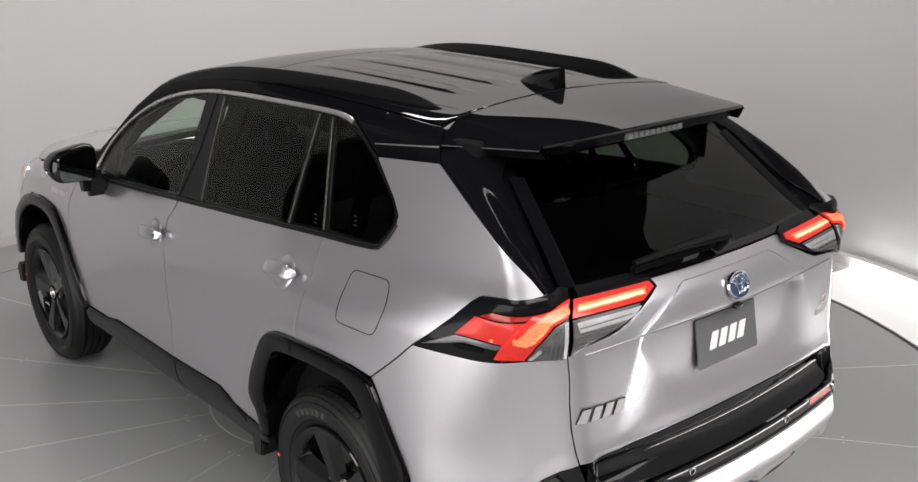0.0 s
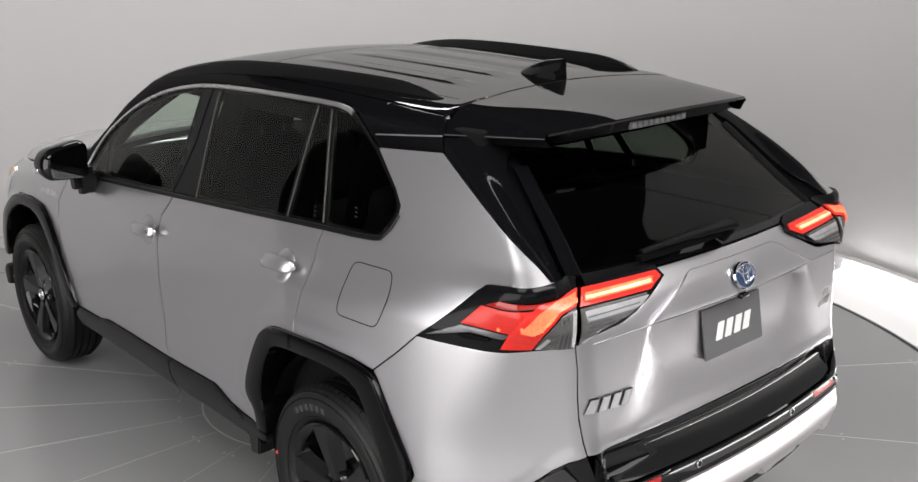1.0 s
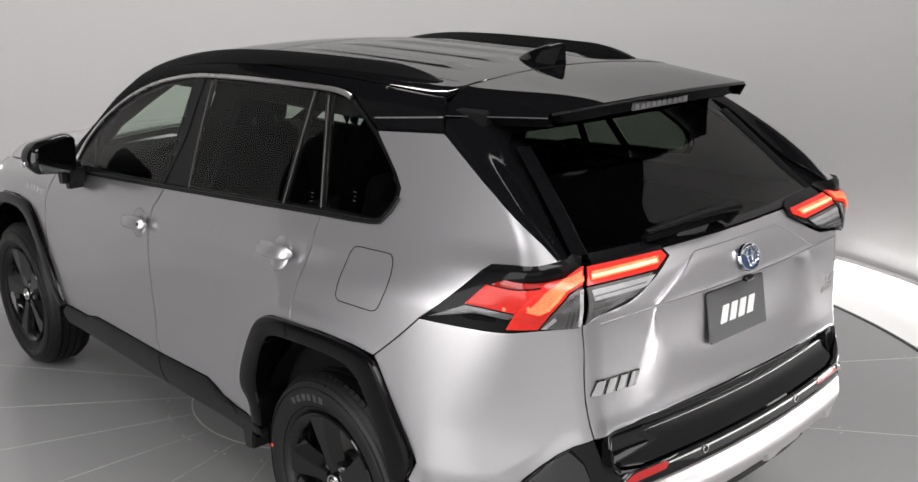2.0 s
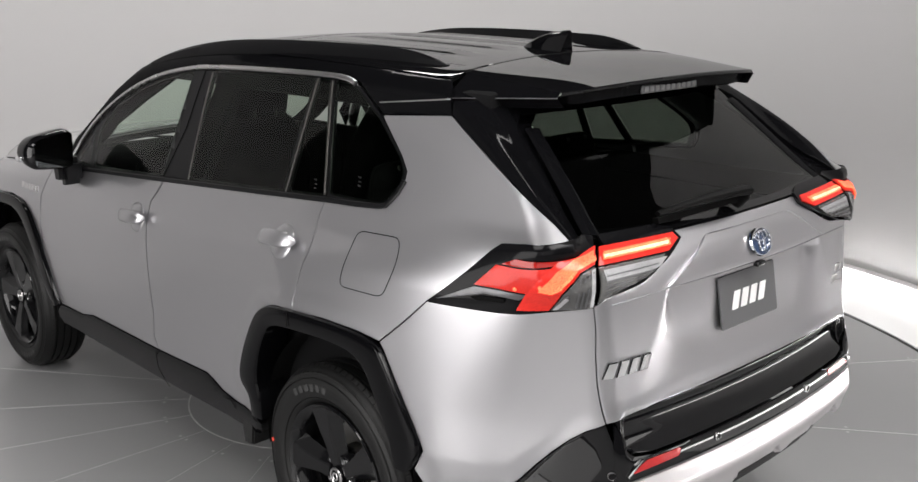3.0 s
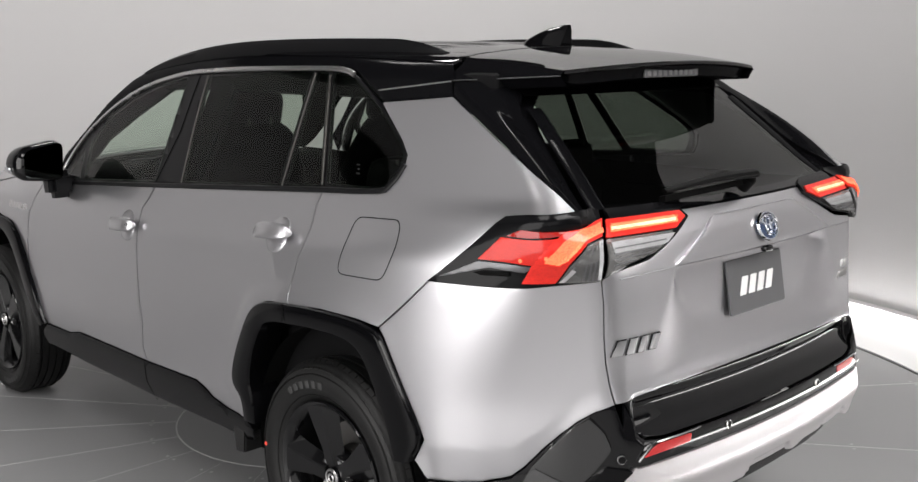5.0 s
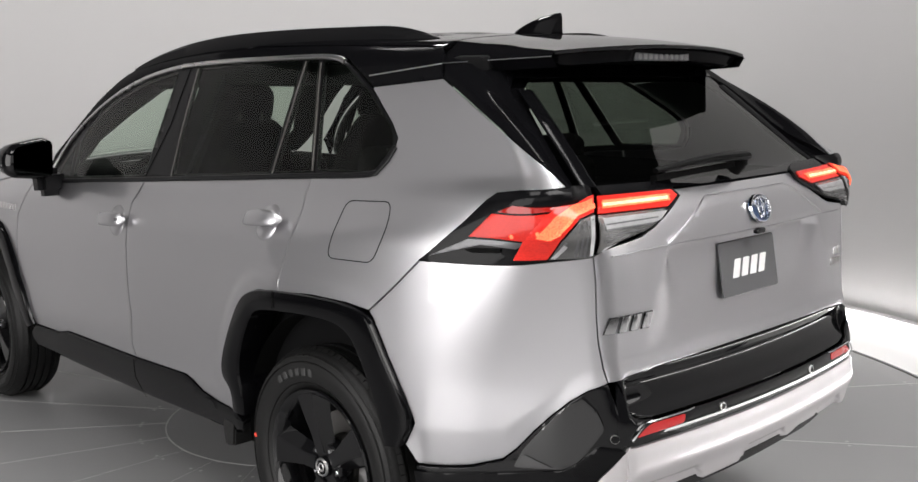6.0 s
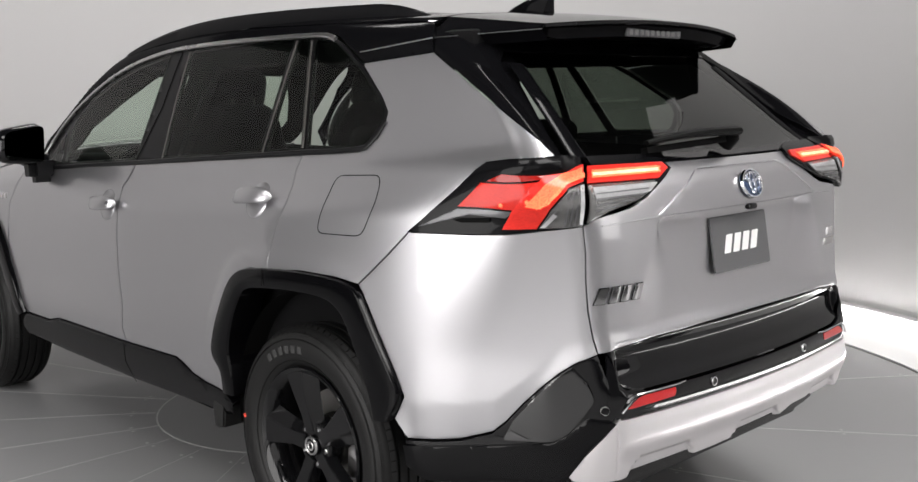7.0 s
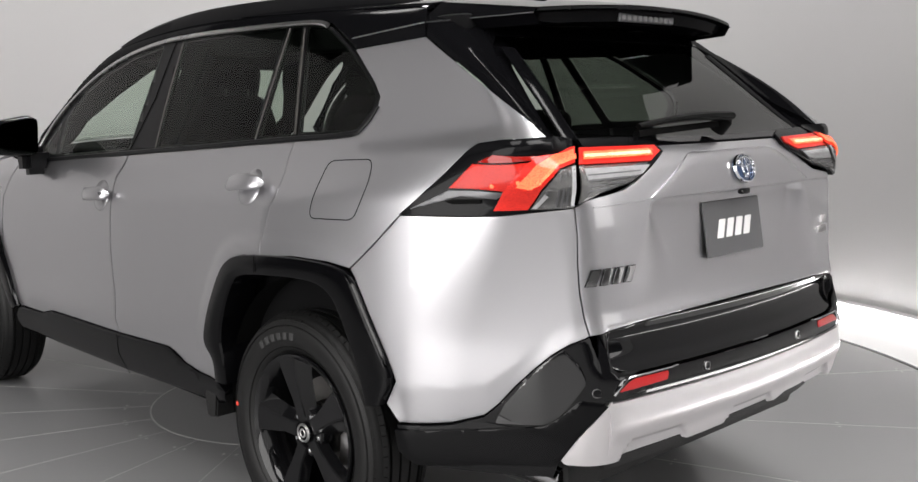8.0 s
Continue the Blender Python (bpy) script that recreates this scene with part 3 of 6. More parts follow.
def studio():
    ground = tagged(part("ground", box(0, 0, -0.06, 18, 18, 0.08), FLOOR_RING), "pale grey painted studio floor round the turntable", "floor", kind="structure")
    disc = tagged(part("turntable", lathe([(-0.019, 0.0), (-0.019, 3.05), (-0.004, 3.05), (-0.004, 0.0)], 160), GAP), "grey painted round turntable under the car", "turntable", kind="structure")
    disc.data.transform(Matrix.Translation(MID) @ pose(0, 0, 0, 0, -90, 0))
    for k in range(20):
        part("floor_panel", ring_sector(0.612, 3.045, 18 * k + 0.06, 18 * k + 17.94, -0.012, 0.0, 10), FLOOR, disc)
    part("floor_panel", ring_sector(0.002, 0.606, 0, 359.9, -0.012, 0.0005, 72), FLOOR, disc, "round middle plate of the turntable")
    for k in range(20):
        part("joint", ring_sector(0.615, 3.04, 18 * k - 0.055, 18 * k + 0.055, -0.012, 0.0004, 2), SEAM, disc)
        for r in (0.72, 1.75, 2.35, 2.95):
            for d in (-1.4, 1.4):
                a = radians(18 * k) + d * 0.018 / r
                bm = lathe([(-0.002, 0.007), (0.0008, 0.0065), (0.001, 0.004), (0.0004, 0.0)], 10)
                bm.transform(Matrix.Translation(MID + Vector((r * math.cos(a), r * math.sin(a), 0))) @ pose(0, 0, 0, 0, -90, 0))
                part("screw", bm, SCREW, disc)
    part("joint", ring_sector(0.6058, 0.6122, 0, 359.9, -0.012, 0.0004, 96), SEAM, disc, "pale ring round the middle plate")
    part("rim_gap", ring_sector(3.045, 3.085, 0, 359.9, -0.018, -0.010, 160), GAP, disc, "dark gap round the turntable")
    wall = tagged(part("wall_curved", ring_sector(3.72, 3.9, -80, 138, 0, 4.0, 120), WALL), "curved grey painted backdrop wall of the studio", "wall", kind="structure")
    tagged(part("led_strip", ring_sector(3.60, 3.66, -79, -11.5, -0.018, 0.042, 40), STRIP), "glowing white light strip along the foot of the wall", "light strip", kind="structure")
    tagged(part("baseboard", ring_sector(3.66, 3.718, -11.3, 138, -0.02, 0.05, 80), WALL), "low grey skirting at the foot of the curved wall", "skirting", kind="structure")
    # assumed lip, added to keep the strip's light off the wall
    tagged(part("light_ledge", ring_sector(3.645, 3.718, -79, -11.3, 0.044, 0.056, 40), WALL), "narrow grey ledge added over the light strip to shield the wall", "ledge", kind="structure")
    # floor sector whitened by colour where the strip's light falls
    tagged(part("light_trough", ring_sector(3.087, 3.60, -79, -11.4, -0.022, -0.004, 40), LIT_FLOOR), "floor beside the turntable, coloured white for the light strip's glow", "light trough", kind="structure")
    h, t = 5.4, 0.2
    for name, b in (("wall_north", (0, 8.1, h / 2 - 0.1, 18, t, h)), ("wall_south", (0, -8.1, h / 2 - 0.1, 18, t, h)),
                    ("wall_west", (-8.1, 0, h / 2 - 0.1, t, 16, h)), ("wall_east", (8.1, 0, h / 2 - 0.1, t, 16, h))):
        tagged(part(name, box(*b), STUDIO), "plain dark grey studio wall", "wall", kind="structure")
    tagged(part("ceiling", box(0, 0, h + 0.02, 18, 18, 0.2), DARK_SHELL), "plain dark grey studio ceiling", "ceiling", kind="structure")


studio()


# ---- the car ----
car = tagged(new("car"), "silver compact SUV with black roof and black wheels on the turntable", "car")
car.empty_display_size = 0.3

# seams, as (s, z) on the left side
SEAM_FRONT = [(2.985, 1.074), (3.047, 1.006), (3.118, 0.921), (3.124, 0.825), (3.11, 0.686), (3.069, 0.58), (3.0, 0.493), (2.95, 0.452)]
SEAM_B = [(1.945, 1.146), (1.99, 1.096), (2.034, 1.06), (2.062, 0.985), (2.074, 0.905), (2.075, 0.80), (2.066, 0.71), (2.045, 0.628), (2.048, 0.53), (2.02, 0.480)]
SEAM_C = [(0.897, 1.224), (0.925, 1.18), (0.938, 1.13), (0.967, 1.075), (1.0, 1.03), (1.033, 0.955), (1.045, 0.915), (1.05, 0.878)]
ARCH_FRONT_HALF = [(1.05, 0.884), (1.168, 0.868, 0.04), (1.23, 0.842), (1.266, 0.81), (1.309, 0.747), (1.366, 0.642), (1.393, 0.55, 0.03), (1.326, 0.515)]
SILL_TOP = [(1.34, 0.432), (1.45, 0.436), (1.54, 0.452), (1.60, 0.478), (1.65, 0.491), (2.02, 0.480), (2.62, 0.474), (2.72, 0.452), (2.95, 0.448)]
LAMP_TOP = [(-0.197, 1.238), (-0.128, 1.25), (0.044, 1.244), (0.125, 1.234), (0.164, 1.215), (0.247, 1.157), (0.414, 1.05)]
BUMPER_LINE = [(0.437, 0.495), (0.23, 0.519), (0.114, 0.546), (0.064, 0.578), (0.003, 0.629), (-0.061, 0.675), (-0.124, 0.715), (-0.184, 0.744), (-0.254, 0.765)]
HATCH_SEAM = [(-0.254, 0.765), (-0.237, 0.804), (-0.218, 0.871), (-0.21, 0.944), (-0.209, 1.015), (-0.199, 1.083)]
PILLAR_EDGE = [(0.33, 1.515), (0.164, 1.413), (0.04, 1.341), (-0.058, 1.286), (-0.107, 1.253)]


ARCH_EDGE = [(1.318, 0.44), (1.322, 0.515), (1.390, 0.553), (1.366, 0.642), (1.309, 0.747), (1.266, 0.81), (1.225, 0.846), (1.168, 0.868), (1.05, 0.884), (0.883, 0.896), (0.715, 0.899), (0.63, 0.885), (0.6, 0.868), (0.541, 0.775), (0.472, 0.675), (0.436, 0.612), (0.488, 0.538)]
FOLD = [(0.60, 0.60), (0.38, 0.609), (0.113, 0.630), (-0.002, 0.692), (-0.114, 0.773), (-0.17, 0.792), (-0.26, 0.803)]


def reach(s, z, path):
    """The least distance from (s, z) to a path of corners."""
    best = np.full(np.shape(s), 9.0)
    for (ax, az), (bx, bz) in zip(path, path[1:]):
        dx, dz = bx - ax, bz - az
        t = np.clip(((s - ax) * dx + (z - az) * dz) / (dx * dx + dz * dz), 0, 1)
        best = np.minimum(best, np.hypot(s - ax - t * dx, z - az - t * dz))
    return best


def side_carve(s, z):
    """The flare round the rear arch, and the fold above the bumper's black corner."""
    s, z = np.asarray(s, float), np.asarray(z, float)
    flare = np.clip((0.072 - reach(s, z, ARCH_EDGE)) / 0.045, 0, 1) * np.clip((s - 0.50) / 0.3, 0.12, 1)
    up = 0.0045 * flare * flare * (3 - 2 * flare)
    line = np.interp(-s, [-q[0] for q in FOLD], [q[1] for q in FOLD])
    under = np.where(z < line, reach(s, z, FOLD), 0.0) * np.clip((0.50 - s) / 0.08, 0, 1)
    lean = np.interp(-s, (-0.10, 0.0, 0.13, 0.2), (-0.13, -0.11, 0.05, 0.08))
    soft = under * under / (under + 0.006)
    return up + soft * lean


def body_core():
    """The dark shell behind the panels, below the windows."""
    bm = bmesh.new()
    ss, zs = np.linspace(-0.55, 3.95, 90), np.linspace(0.30, 1.20, 26)
    grid = on_side(*np.meshgrid(ss, zs))
    grid = grid - outward(grid) * np.where(grid[..., 1:2] < -0.7, 0.075, 0.022)
    keep = {}

    def vert(i, j):
        if (i, j) not in keep:
            keep[i, j] = bm.verts.new(grid[i, j])
        return keep[i, j]
    for i in range(len(zs) - 1):
        for j in range(len(ss) - 1):
            c = grid[i, j]
            if c[1] > 2.2 and (abs(c[0]) < 0.62 or c[2] > 0.93):
                continue
            if any(math.hypot(c[1] - y0, c[2] - 0.40) < 0.47 and c[2] < 0.87 for y0 in (0.0, 2.63)):
                continue
            if c[1] < -0.3 and c[2] < 0.44:
                continue
            if c[2] > belt(c[1]) - 0.03 and c[1] > -0.5:
                continue
            bm.faces.new((vert(i, j), vert(i, j + 1), vert(i + 1, j + 1), vert(i + 1, j)))
    bmesh.ops.solidify(bm, geom=bm.faces[:], thickness=0.02)
    both(part("inner_shell", bm, LINER, car, "dark inner body behind the panel gaps"))


def doors():
    front = panel("front_door", on_side, SEAM_FRONT[::-1] + [(2.72, 1.095)] + SEAM_B + [p for p in SILL_TOP if 2.1 < p[0] < 2.9], SILVER, car)
    rear = panel("rear_door", on_side, SEAM_B[::-1] + SEAM_C + ARCH_FRONT_HALF[1:] + SILL_TOP[:5], SILVER, car, step=0.022, carve=side_carve)
    for door, s, z, tilt in ((rear, 1.115, 1.079, 0.0), (front, 2.145, 0.984, 0.0)):
        door_handle(door, s, z)
    both(front)
    both(rear)


def door_handle(door, s, z):
    """A pull handle over a round bowl, with its escutcheon."""
    p = on_side(np.array([s]), np.array([z]))
    n = Vector(outward(p)[0])
    o = Vector(p[0])
    fore = Vector((0, 1, -0.07))
    fore = (fore - n * fore.dot(n)).normalized()
    up = n.cross(fore) * -1
    if up.z < 0:
        up = -up
    frame_m = Matrix((fore, up, n)).transposed().to_4x4()
    frame_m.translation = o
    # the bowl, a shallow dish with a domed rim above and below
    bm = bmesh.new()
    bmesh.ops.create_uvsphere(bm, u_segments=28, v_segments=14, radius=1, matrix=frame_m @ pose(0, 0, -0.004) @ Matrix.Diagonal((0.064, 0.060, 0.012, 1)))
    part("handle_bowl", bm, SILVER, door, "rounded silver bowl behind the handle")
    # the grip
    path, sec = [], []
    for k in range(13):
        t = 0.5 - 0.5 * math.cos(math.pi * k / 12)
        path.append(frame_m @ Vector((-0.098 + 0.196 * t, 0, 0.016 + 0.022 * math.sin(math.pi * t) ** 0.4)))

    def grip(t):
        end = min(1, math.sqrt(min(t, 1 - t) / 0.10)) * 2.1 - 1.1
        a = 0.0265 * (0.86 + 0.14 * math.sin(math.pi * t)) * (0.6 + 0.4 * end)
        sq = lambda v: math.copysign(abs(v) ** 0.65, v)
        return [(0.011 * (0.6 + 0.4 * end) * sq(math.cos(q)), a * sq(math.sin(q))) for q in (i * math.tau / 20 for i in range(20))]
    bm, rings = bmesh.new(), []
    for i, q in enumerate(path):
        rings.append([bm.verts.new(q + n * u + up * v) for u, v in grip(0.5 - 0.5 * math.cos(math.pi * i / 12))])
    for a, b in zip(rings, rings[1:]):
        for k in range(20):
            bm.faces.new((a[k], a[(k + 1) % 20], b[(k + 1) % 20], b[k]))
    bm.faces.new(rings[0])
    bm.faces.new(rings[-1])
    bmesh.ops.recalc_face_normals(bm, faces=bm.faces[:])
    part("handle", bm, SILVER, door, "silver painted pull handle")
    if door.name != "front_door":
        return
    bm = lathe([(0.0, 0.0), (0.002, 0.005), (0.001, 0.0065), (-0.01, 0.007)], 16)
    bm.transform(frame_m @ pose(-0.075, 0, 0.044) @ pose(0, 0, 0, 0, -90, 0))
    part("lock_cover", bm, FIN, door, "small round lock cover")


def quarter():
    q = panel("quarter_panel", on_side,
              SEAM_C[::-1][:-1] + [(0.897, 1.224), (0.739, 1.233), (0.632, 1.243), (0.605, 1.249), (0.555, 1.285), (0.522, 1.325), (0.514, 1.351), (0.539, 1.389), (0.632, 1.484)]
              + [(0.628, 1.491)] + PILLAR_EDGE + LAMP_TOP[1:] + [(0.513, 0.971), (0.619, 0.891)] + [(0.715, 0.899), (0.883, 0.896)], SILVER, car, step=0.016, rim=0.003, round_off=0.0006, carve=side_carve)
    bead("panel_gap", on_side, FUEL, 0.0028, 0.0012, LINER, q, step=0.012, closed=True)
    panel("fuel_flap", on_side, FUEL, SILVER, q, depth=0.002, lift=0.0006, gap=0.003, rim=0.003, round_off=0.001)
    both(q)


FUEL = [(0.722, 1.172, 0.03), (0.528, 1.184, 0.03), (0.540, 1.128, 0.1), (0.604, 1.022, 0.03), (0.806, 1.012, 0.03), (0.785, 1.072, 0.1)]


def rear_bumper():
    b = panel("rear_bumper", on_side, [(0.414, 1.05), (0.513, 0.971), (0.619, 0.891), (0.6, 0.87), (0.541, 0.774), (0.473, 0.672), (0.439, 0.612), (0.48, 0.544)] + BUMPER_LINE + HATCH_SEAM[1:] + [(0.064, 1.063)], SILVER, car, step=0.014, rim=0.003, round_off=0.0012, carve=side_carve)
    corner = panel("bumper_corner", on_side, BUMPER_LINE + [(-0.289, 0.702), (-0.31, 0.66), (-0.322, 0.606), (-0.239, 0.532), (-0.156, 0.443), (-0.136, 0.394), (-0.003, 0.39), (0.36, 0.395), (0.425, 0.44)], BLACK_GLOSS, car, step=0.016, round_off=0.001, label="gloss black lower corner of the bumper")
    panel("corner_insert", on_side, [(0.074, 0.532, 0.012), (0.036, 0.586), (-0.027, 0.640), (-0.102, 0.698), (-0.165, 0.730, 0.012), (-0.218, 0.695), (-0.246, 0.650, 0.015), (-0.205, 0.607), (-0.154, 0.561, 0.02), (-0.098, 0.540)], BLACK_PIANO, corner,
          carve=lambda s, z: 0.010 * (1 - ((s + 0.09) / 0.17) ** 2) + 0.004, depth=0.016, rim=0.003, round_off=0.0015, gap=0, step=0.012, label="bulged gloss black insert of the corner")
    panel("corner_lip", on_side, [(0.437, 0.482), (0.261, 0.502), (0.074, 0.517, 0.02), (-0.117, 0.536, 0.03), (-0.172, 0.572), (-0.222, 0.603, 0.01), (-0.295, 0.600, 0.005), (-0.318, 0.592), (-0.239, 0.532), (-0.158, 0.445), (-0.137, 0.430), (0.113, 0.418), (0.36, 0.395), (0.425, 0.425)], BLACK_ARCH, corner,
          lift=0.011, depth=0.016, rim=0.006, round_off=0.004, gap=0, step=0.02, label="satin black lower lip of the corner")
    both(b)
    both(corner)
    mid = panel("bumper_step", on_rear, [(-0.618, 0.770), (-0.598, 0.72), (-0.575, 0.672, 0.02), (-0.5, 0.662), (0.5, 0.662), (0.575, 0.672, 0.02), (0.598, 0.72), (0.618, 0.770), (0.4, 0.784), (0.0, 0.789), (-0.4, 0.784)], BLACK_GLOSS, car, step=0.011, depth=0.02, label="gloss black step above the rear bumper")
    band = panel("bumper_band", on_rear, [(-0.618, 0.765), (-0.600, 0.72), (-0.578, 0.668, 0.02), (-0.5, 0.658), (0.5, 0.658), (0.578, 0.668, 0.02), (0.600, 0.72), (0.618, 0.765), (0.63, 0.70), (0.632, 0.62), (0.61, 0.60), (-0.61, 0.60), (-0.632, 0.62), (-0.63, 0.70)], BLACK_GLOSS, car, step=0.025, lift=0.004, label="gloss black band with sensors and reflectors")
    for x in (-0.634, -0.248, 0.248, 0.634):
        z, r = (0.627, 0.0068) if abs(x) > 0.5 else (0.636, 0.0105)
        p = on_rear(np.array([x]), np.array([z]))
        n = Vector(outward(p)[0])
        bm = lathe([(0.004, 0.0), (0.004, 0.0075), (0.0045, 0.0085), (0.0055, 0.009), (0.0055, 0.0105), (0.003, 0.0115), (-0.006, 0.0115)], 24)
        bm.transform(Matrix.Translation(Vector(p[0]) + n * 0.003) @ n.to_track_quat("X", "Z").to_matrix().to_4x4())
        part("parking_sensor", bm, BLACK_SATIN, band, "round parking sensor with a bright rim")
        bead("sensor_rim", on_rear, [(x + r * math.cos(a), z + 0.0105 * math.sin(a)) for a in (k * math.tau / 20 for k in range(20))], 0.0022, 0.004, SATIN_CHROME, band, lift=0.005, step=0.005, closed=True)
    for sgn in (-1, 1):
        r = panel("reflector", on_rear, [(sgn * 0.585, 0.624, 0.008), (sgn * 0.41, 0.628, 0.008), (sgn * 0.405, 0.650, 0.008), (sgn * 0.54, 0.650, 0.02)], RED_REFLEX_GLOW, band, lift=0.0085, depth=0.006, gap=0, rim=0.003, label="red reflector")
        bead("reflector_trim", on_rear, [(sgn * 0.60, 0.619), (sgn * 0.575, 0.645), (sgn * 0.55, 0.655), (sgn * 0.40, 0.655), (sgn * 0.372, 0.657)], 0.005, 0.009, CHROME, band, lift=0.004)
    def hollows(x, z):
        """A bulge along the plate, and three hollows in its foot."""
        h = 0.010 * np.exp(-((z - 0.535) / 0.035) ** 2)
        for mid, half in ((-0.43, 0.10), (0.0, 0.105), (0.43, 0.10)):
            top = np.clip((0.492 - z) / 0.010, 0, 1)
            wide = np.clip((half + (0.49 - z) * 0.6 - np.abs(x - mid)) / 0.010, 0, 1)
            h = h - 0.016 * top * wide
        return h
    skid = panel("skid_plate", on_rear, [(-0.612, 0.598, 0.01), (0.612, 0.598, 0.01), (0.605, 0.50), (0.598, 0.445, 0.01), (0.45, 0.446), (0.38, 0.449), (0.33, 0.470), (0.20, 0.470), (0.12, 0.452), (0, 0.450), (-0.12, 0.452), (-0.20, 0.447), (-0.45, 0.442), (-0.598, 0.438, 0.01), (-0.605, 0.50)], SKID, car, lift=0.008, depth=0.03, gap=0, rim=0.006, round_off=0.002, step=0.013, carve=hollows, label="silver painted lower bumper plate")
    both(panel("skid_wing", on_side, [(-0.334, 0.604), (-0.249, 0.534), (-0.156, 0.452, 0.015), (-0.173, 0.436, 0.015), (-0.33, 0.438), (-0.338, 0.503)], SKID, car, lift=0.0062, depth=0.03, rim=0.006, round_off=0.002, gap=0, step=0.02, label="silver painted end of the lower bumper plate"))
    panel("valance", on_rear, [(-0.60, 0.446), (-0.45, 0.452), (0, 0.462), (0.38, 0.458), (0.40, 0.445), (0.34, 0.434), (0, 0.427), (-0.34, 0.418), (-0.595, 0.409)], BLACK_MATT, car, lift=-0.004, depth=0.05, step=0.03, label="black plastic valance under the bumper")


def tailgate():
    def sculpt(x, z):
        """The recess round the number plate, between two wings, and the lip along the foot."""
        edge = 0.412 + (1.075 - z) * 0.50
        wide = 0.028 + 0.10 * np.clip((1.06 - z) / 0.2, 0, 1)
        inside = np.clip((edge - np.abs(x)) / (2 * wide), 0, 1)
        inside = inside * inside * (3 - 2 * inside)
        low = np.clip((z - 0.795) / 0.16, 0, 1)
        low = low * (2 - low)
        brow = np.clip((1.086 - z) / 0.006, 0, 1)
        lip = np.clip(0.822 - z, 0, 1)
        return -0.038 * low * inside * brow - 0.003 * brow + 0.10 * lip * lip / (lip + 0.006)
    seam = [(float(on_side(np.array([s]), np.array([z]))[0, 0]), z) for s, z in HATCH_SEAM]
    half = seam + [(-0.626, 1.100), (-0.50, 1.118), (-0.445, 1.138), (-0.335, 1.192), (-0.322, 1.206), (-0.335, 1.222)]
    outline = half + [(-x, z) for x, z in half[::-1]] + [(0.44, 0.782), (0.2, 0.789), (0, 0.791), (-0.2, 0.789), (-0.44, 0.782)]
    gate = panel("tailgate", on_rear, outline, SILVER, car, step=0.012, carve=sculpt, depth=0.02)
    g = panel("garnish", on_rear, [(-0.415, 1.090, 0.01), (-0.215, 1.197, 0.03), (0.215, 1.197, 0.03), (0.415, 1.090, 0.01)], SILVER, gate, lift=0.011, depth=0.02, rim=0.008, round_off=0.006, step=0.02, label="raised silver garnish under the rear window")
    bead("garnish_edge", on_rear, [(-0.405, 1.094), (-0.224, 1.189), (-0.205, 1.194), (0.205, 1.194), (0.224, 1.189), (0.405, 1.094)], 0.003, 0.003, SILVER, gate, lift=0.009, step=0.01)
    bead("garnish_lip", on_rear, [(-0.61, 1.080), (-0.415, 1.087), (0, 1.0885), (0.415, 1.087), (0.61, 1.080)], 0.0035, 0.003, SILVER, gate, lift=0.001)
    plate(gate)
    emblem(gate)
    badge(gate, -0.562, 0.908, 0.158, 0.038, -3.0)
    for k, (x, w) in enumerate(((0.555, 0.05), (0.54, 0.085))):
        lettering("badge_text", gate, x, 0.955 - 0.032 * k, w, 0.022, (2, 6)[k], SATIN_CHROME, 0.004, 0.0)
    p = on_rear(np.array([0.0]), np.array([1.083]))[0]
    part("camera_eye", box(p[0], p[1] - 0.006, p[2], 0.04, 0.02, 0.016, 0.005), BLACK_GLOSS, gate, "small black reversing camera")
    rear_window(gate)
    spoiler(gate)


def lettering(name, parent, x, z, width, height, count, mat, thick, tilt, lift=0.0):
    """A row of slanted plain blocks that stands for a badge's characters."""
    pitch = width / count
    for k in range(count):
        cx = x - width / 2 + pitch * (k + 0.5)
        h, w, lean = height / 2, pitch * 0.39, height * 0.16
        dz = (cx - x) * math.tan(radians(tilt))
        e = 0.0016
        panel("badge_base", on_rear, [(cx - w - lean - e, z - h + dz - e), (cx + w * 0.7 - lean + e, z - h + dz - e), (cx + w + lean + e, z + h + dz + e), (cx - w * 0.7 + lean - e, z + h + dz + e)], BLACK_GLOSS, parent, lift=lift + 0.0015, depth=0.003, gap=0, rim=0, round_off=0, step=0.03) if height > 0.03 else None
        panel(name, on_rear, [(cx - w - lean, z - h + dz, 0.003), (cx + w * 0.7 - lean, z - h + dz, 0.003), (cx + w + lean, z + h + dz, 0.003), (cx - w * 0.7 + lean, z + h + dz, 0.003)], mat, parent,
              lift=lift + thick, depth=thick + 0.002, gap=0, rim=0.0025, round_off=0.0015, step=0.03)


def badge(gate, x, z, width, height, tilt):
    lettering("badge_text", gate, x, z, width, height, 4, CHROME, 0.006, 0.0)


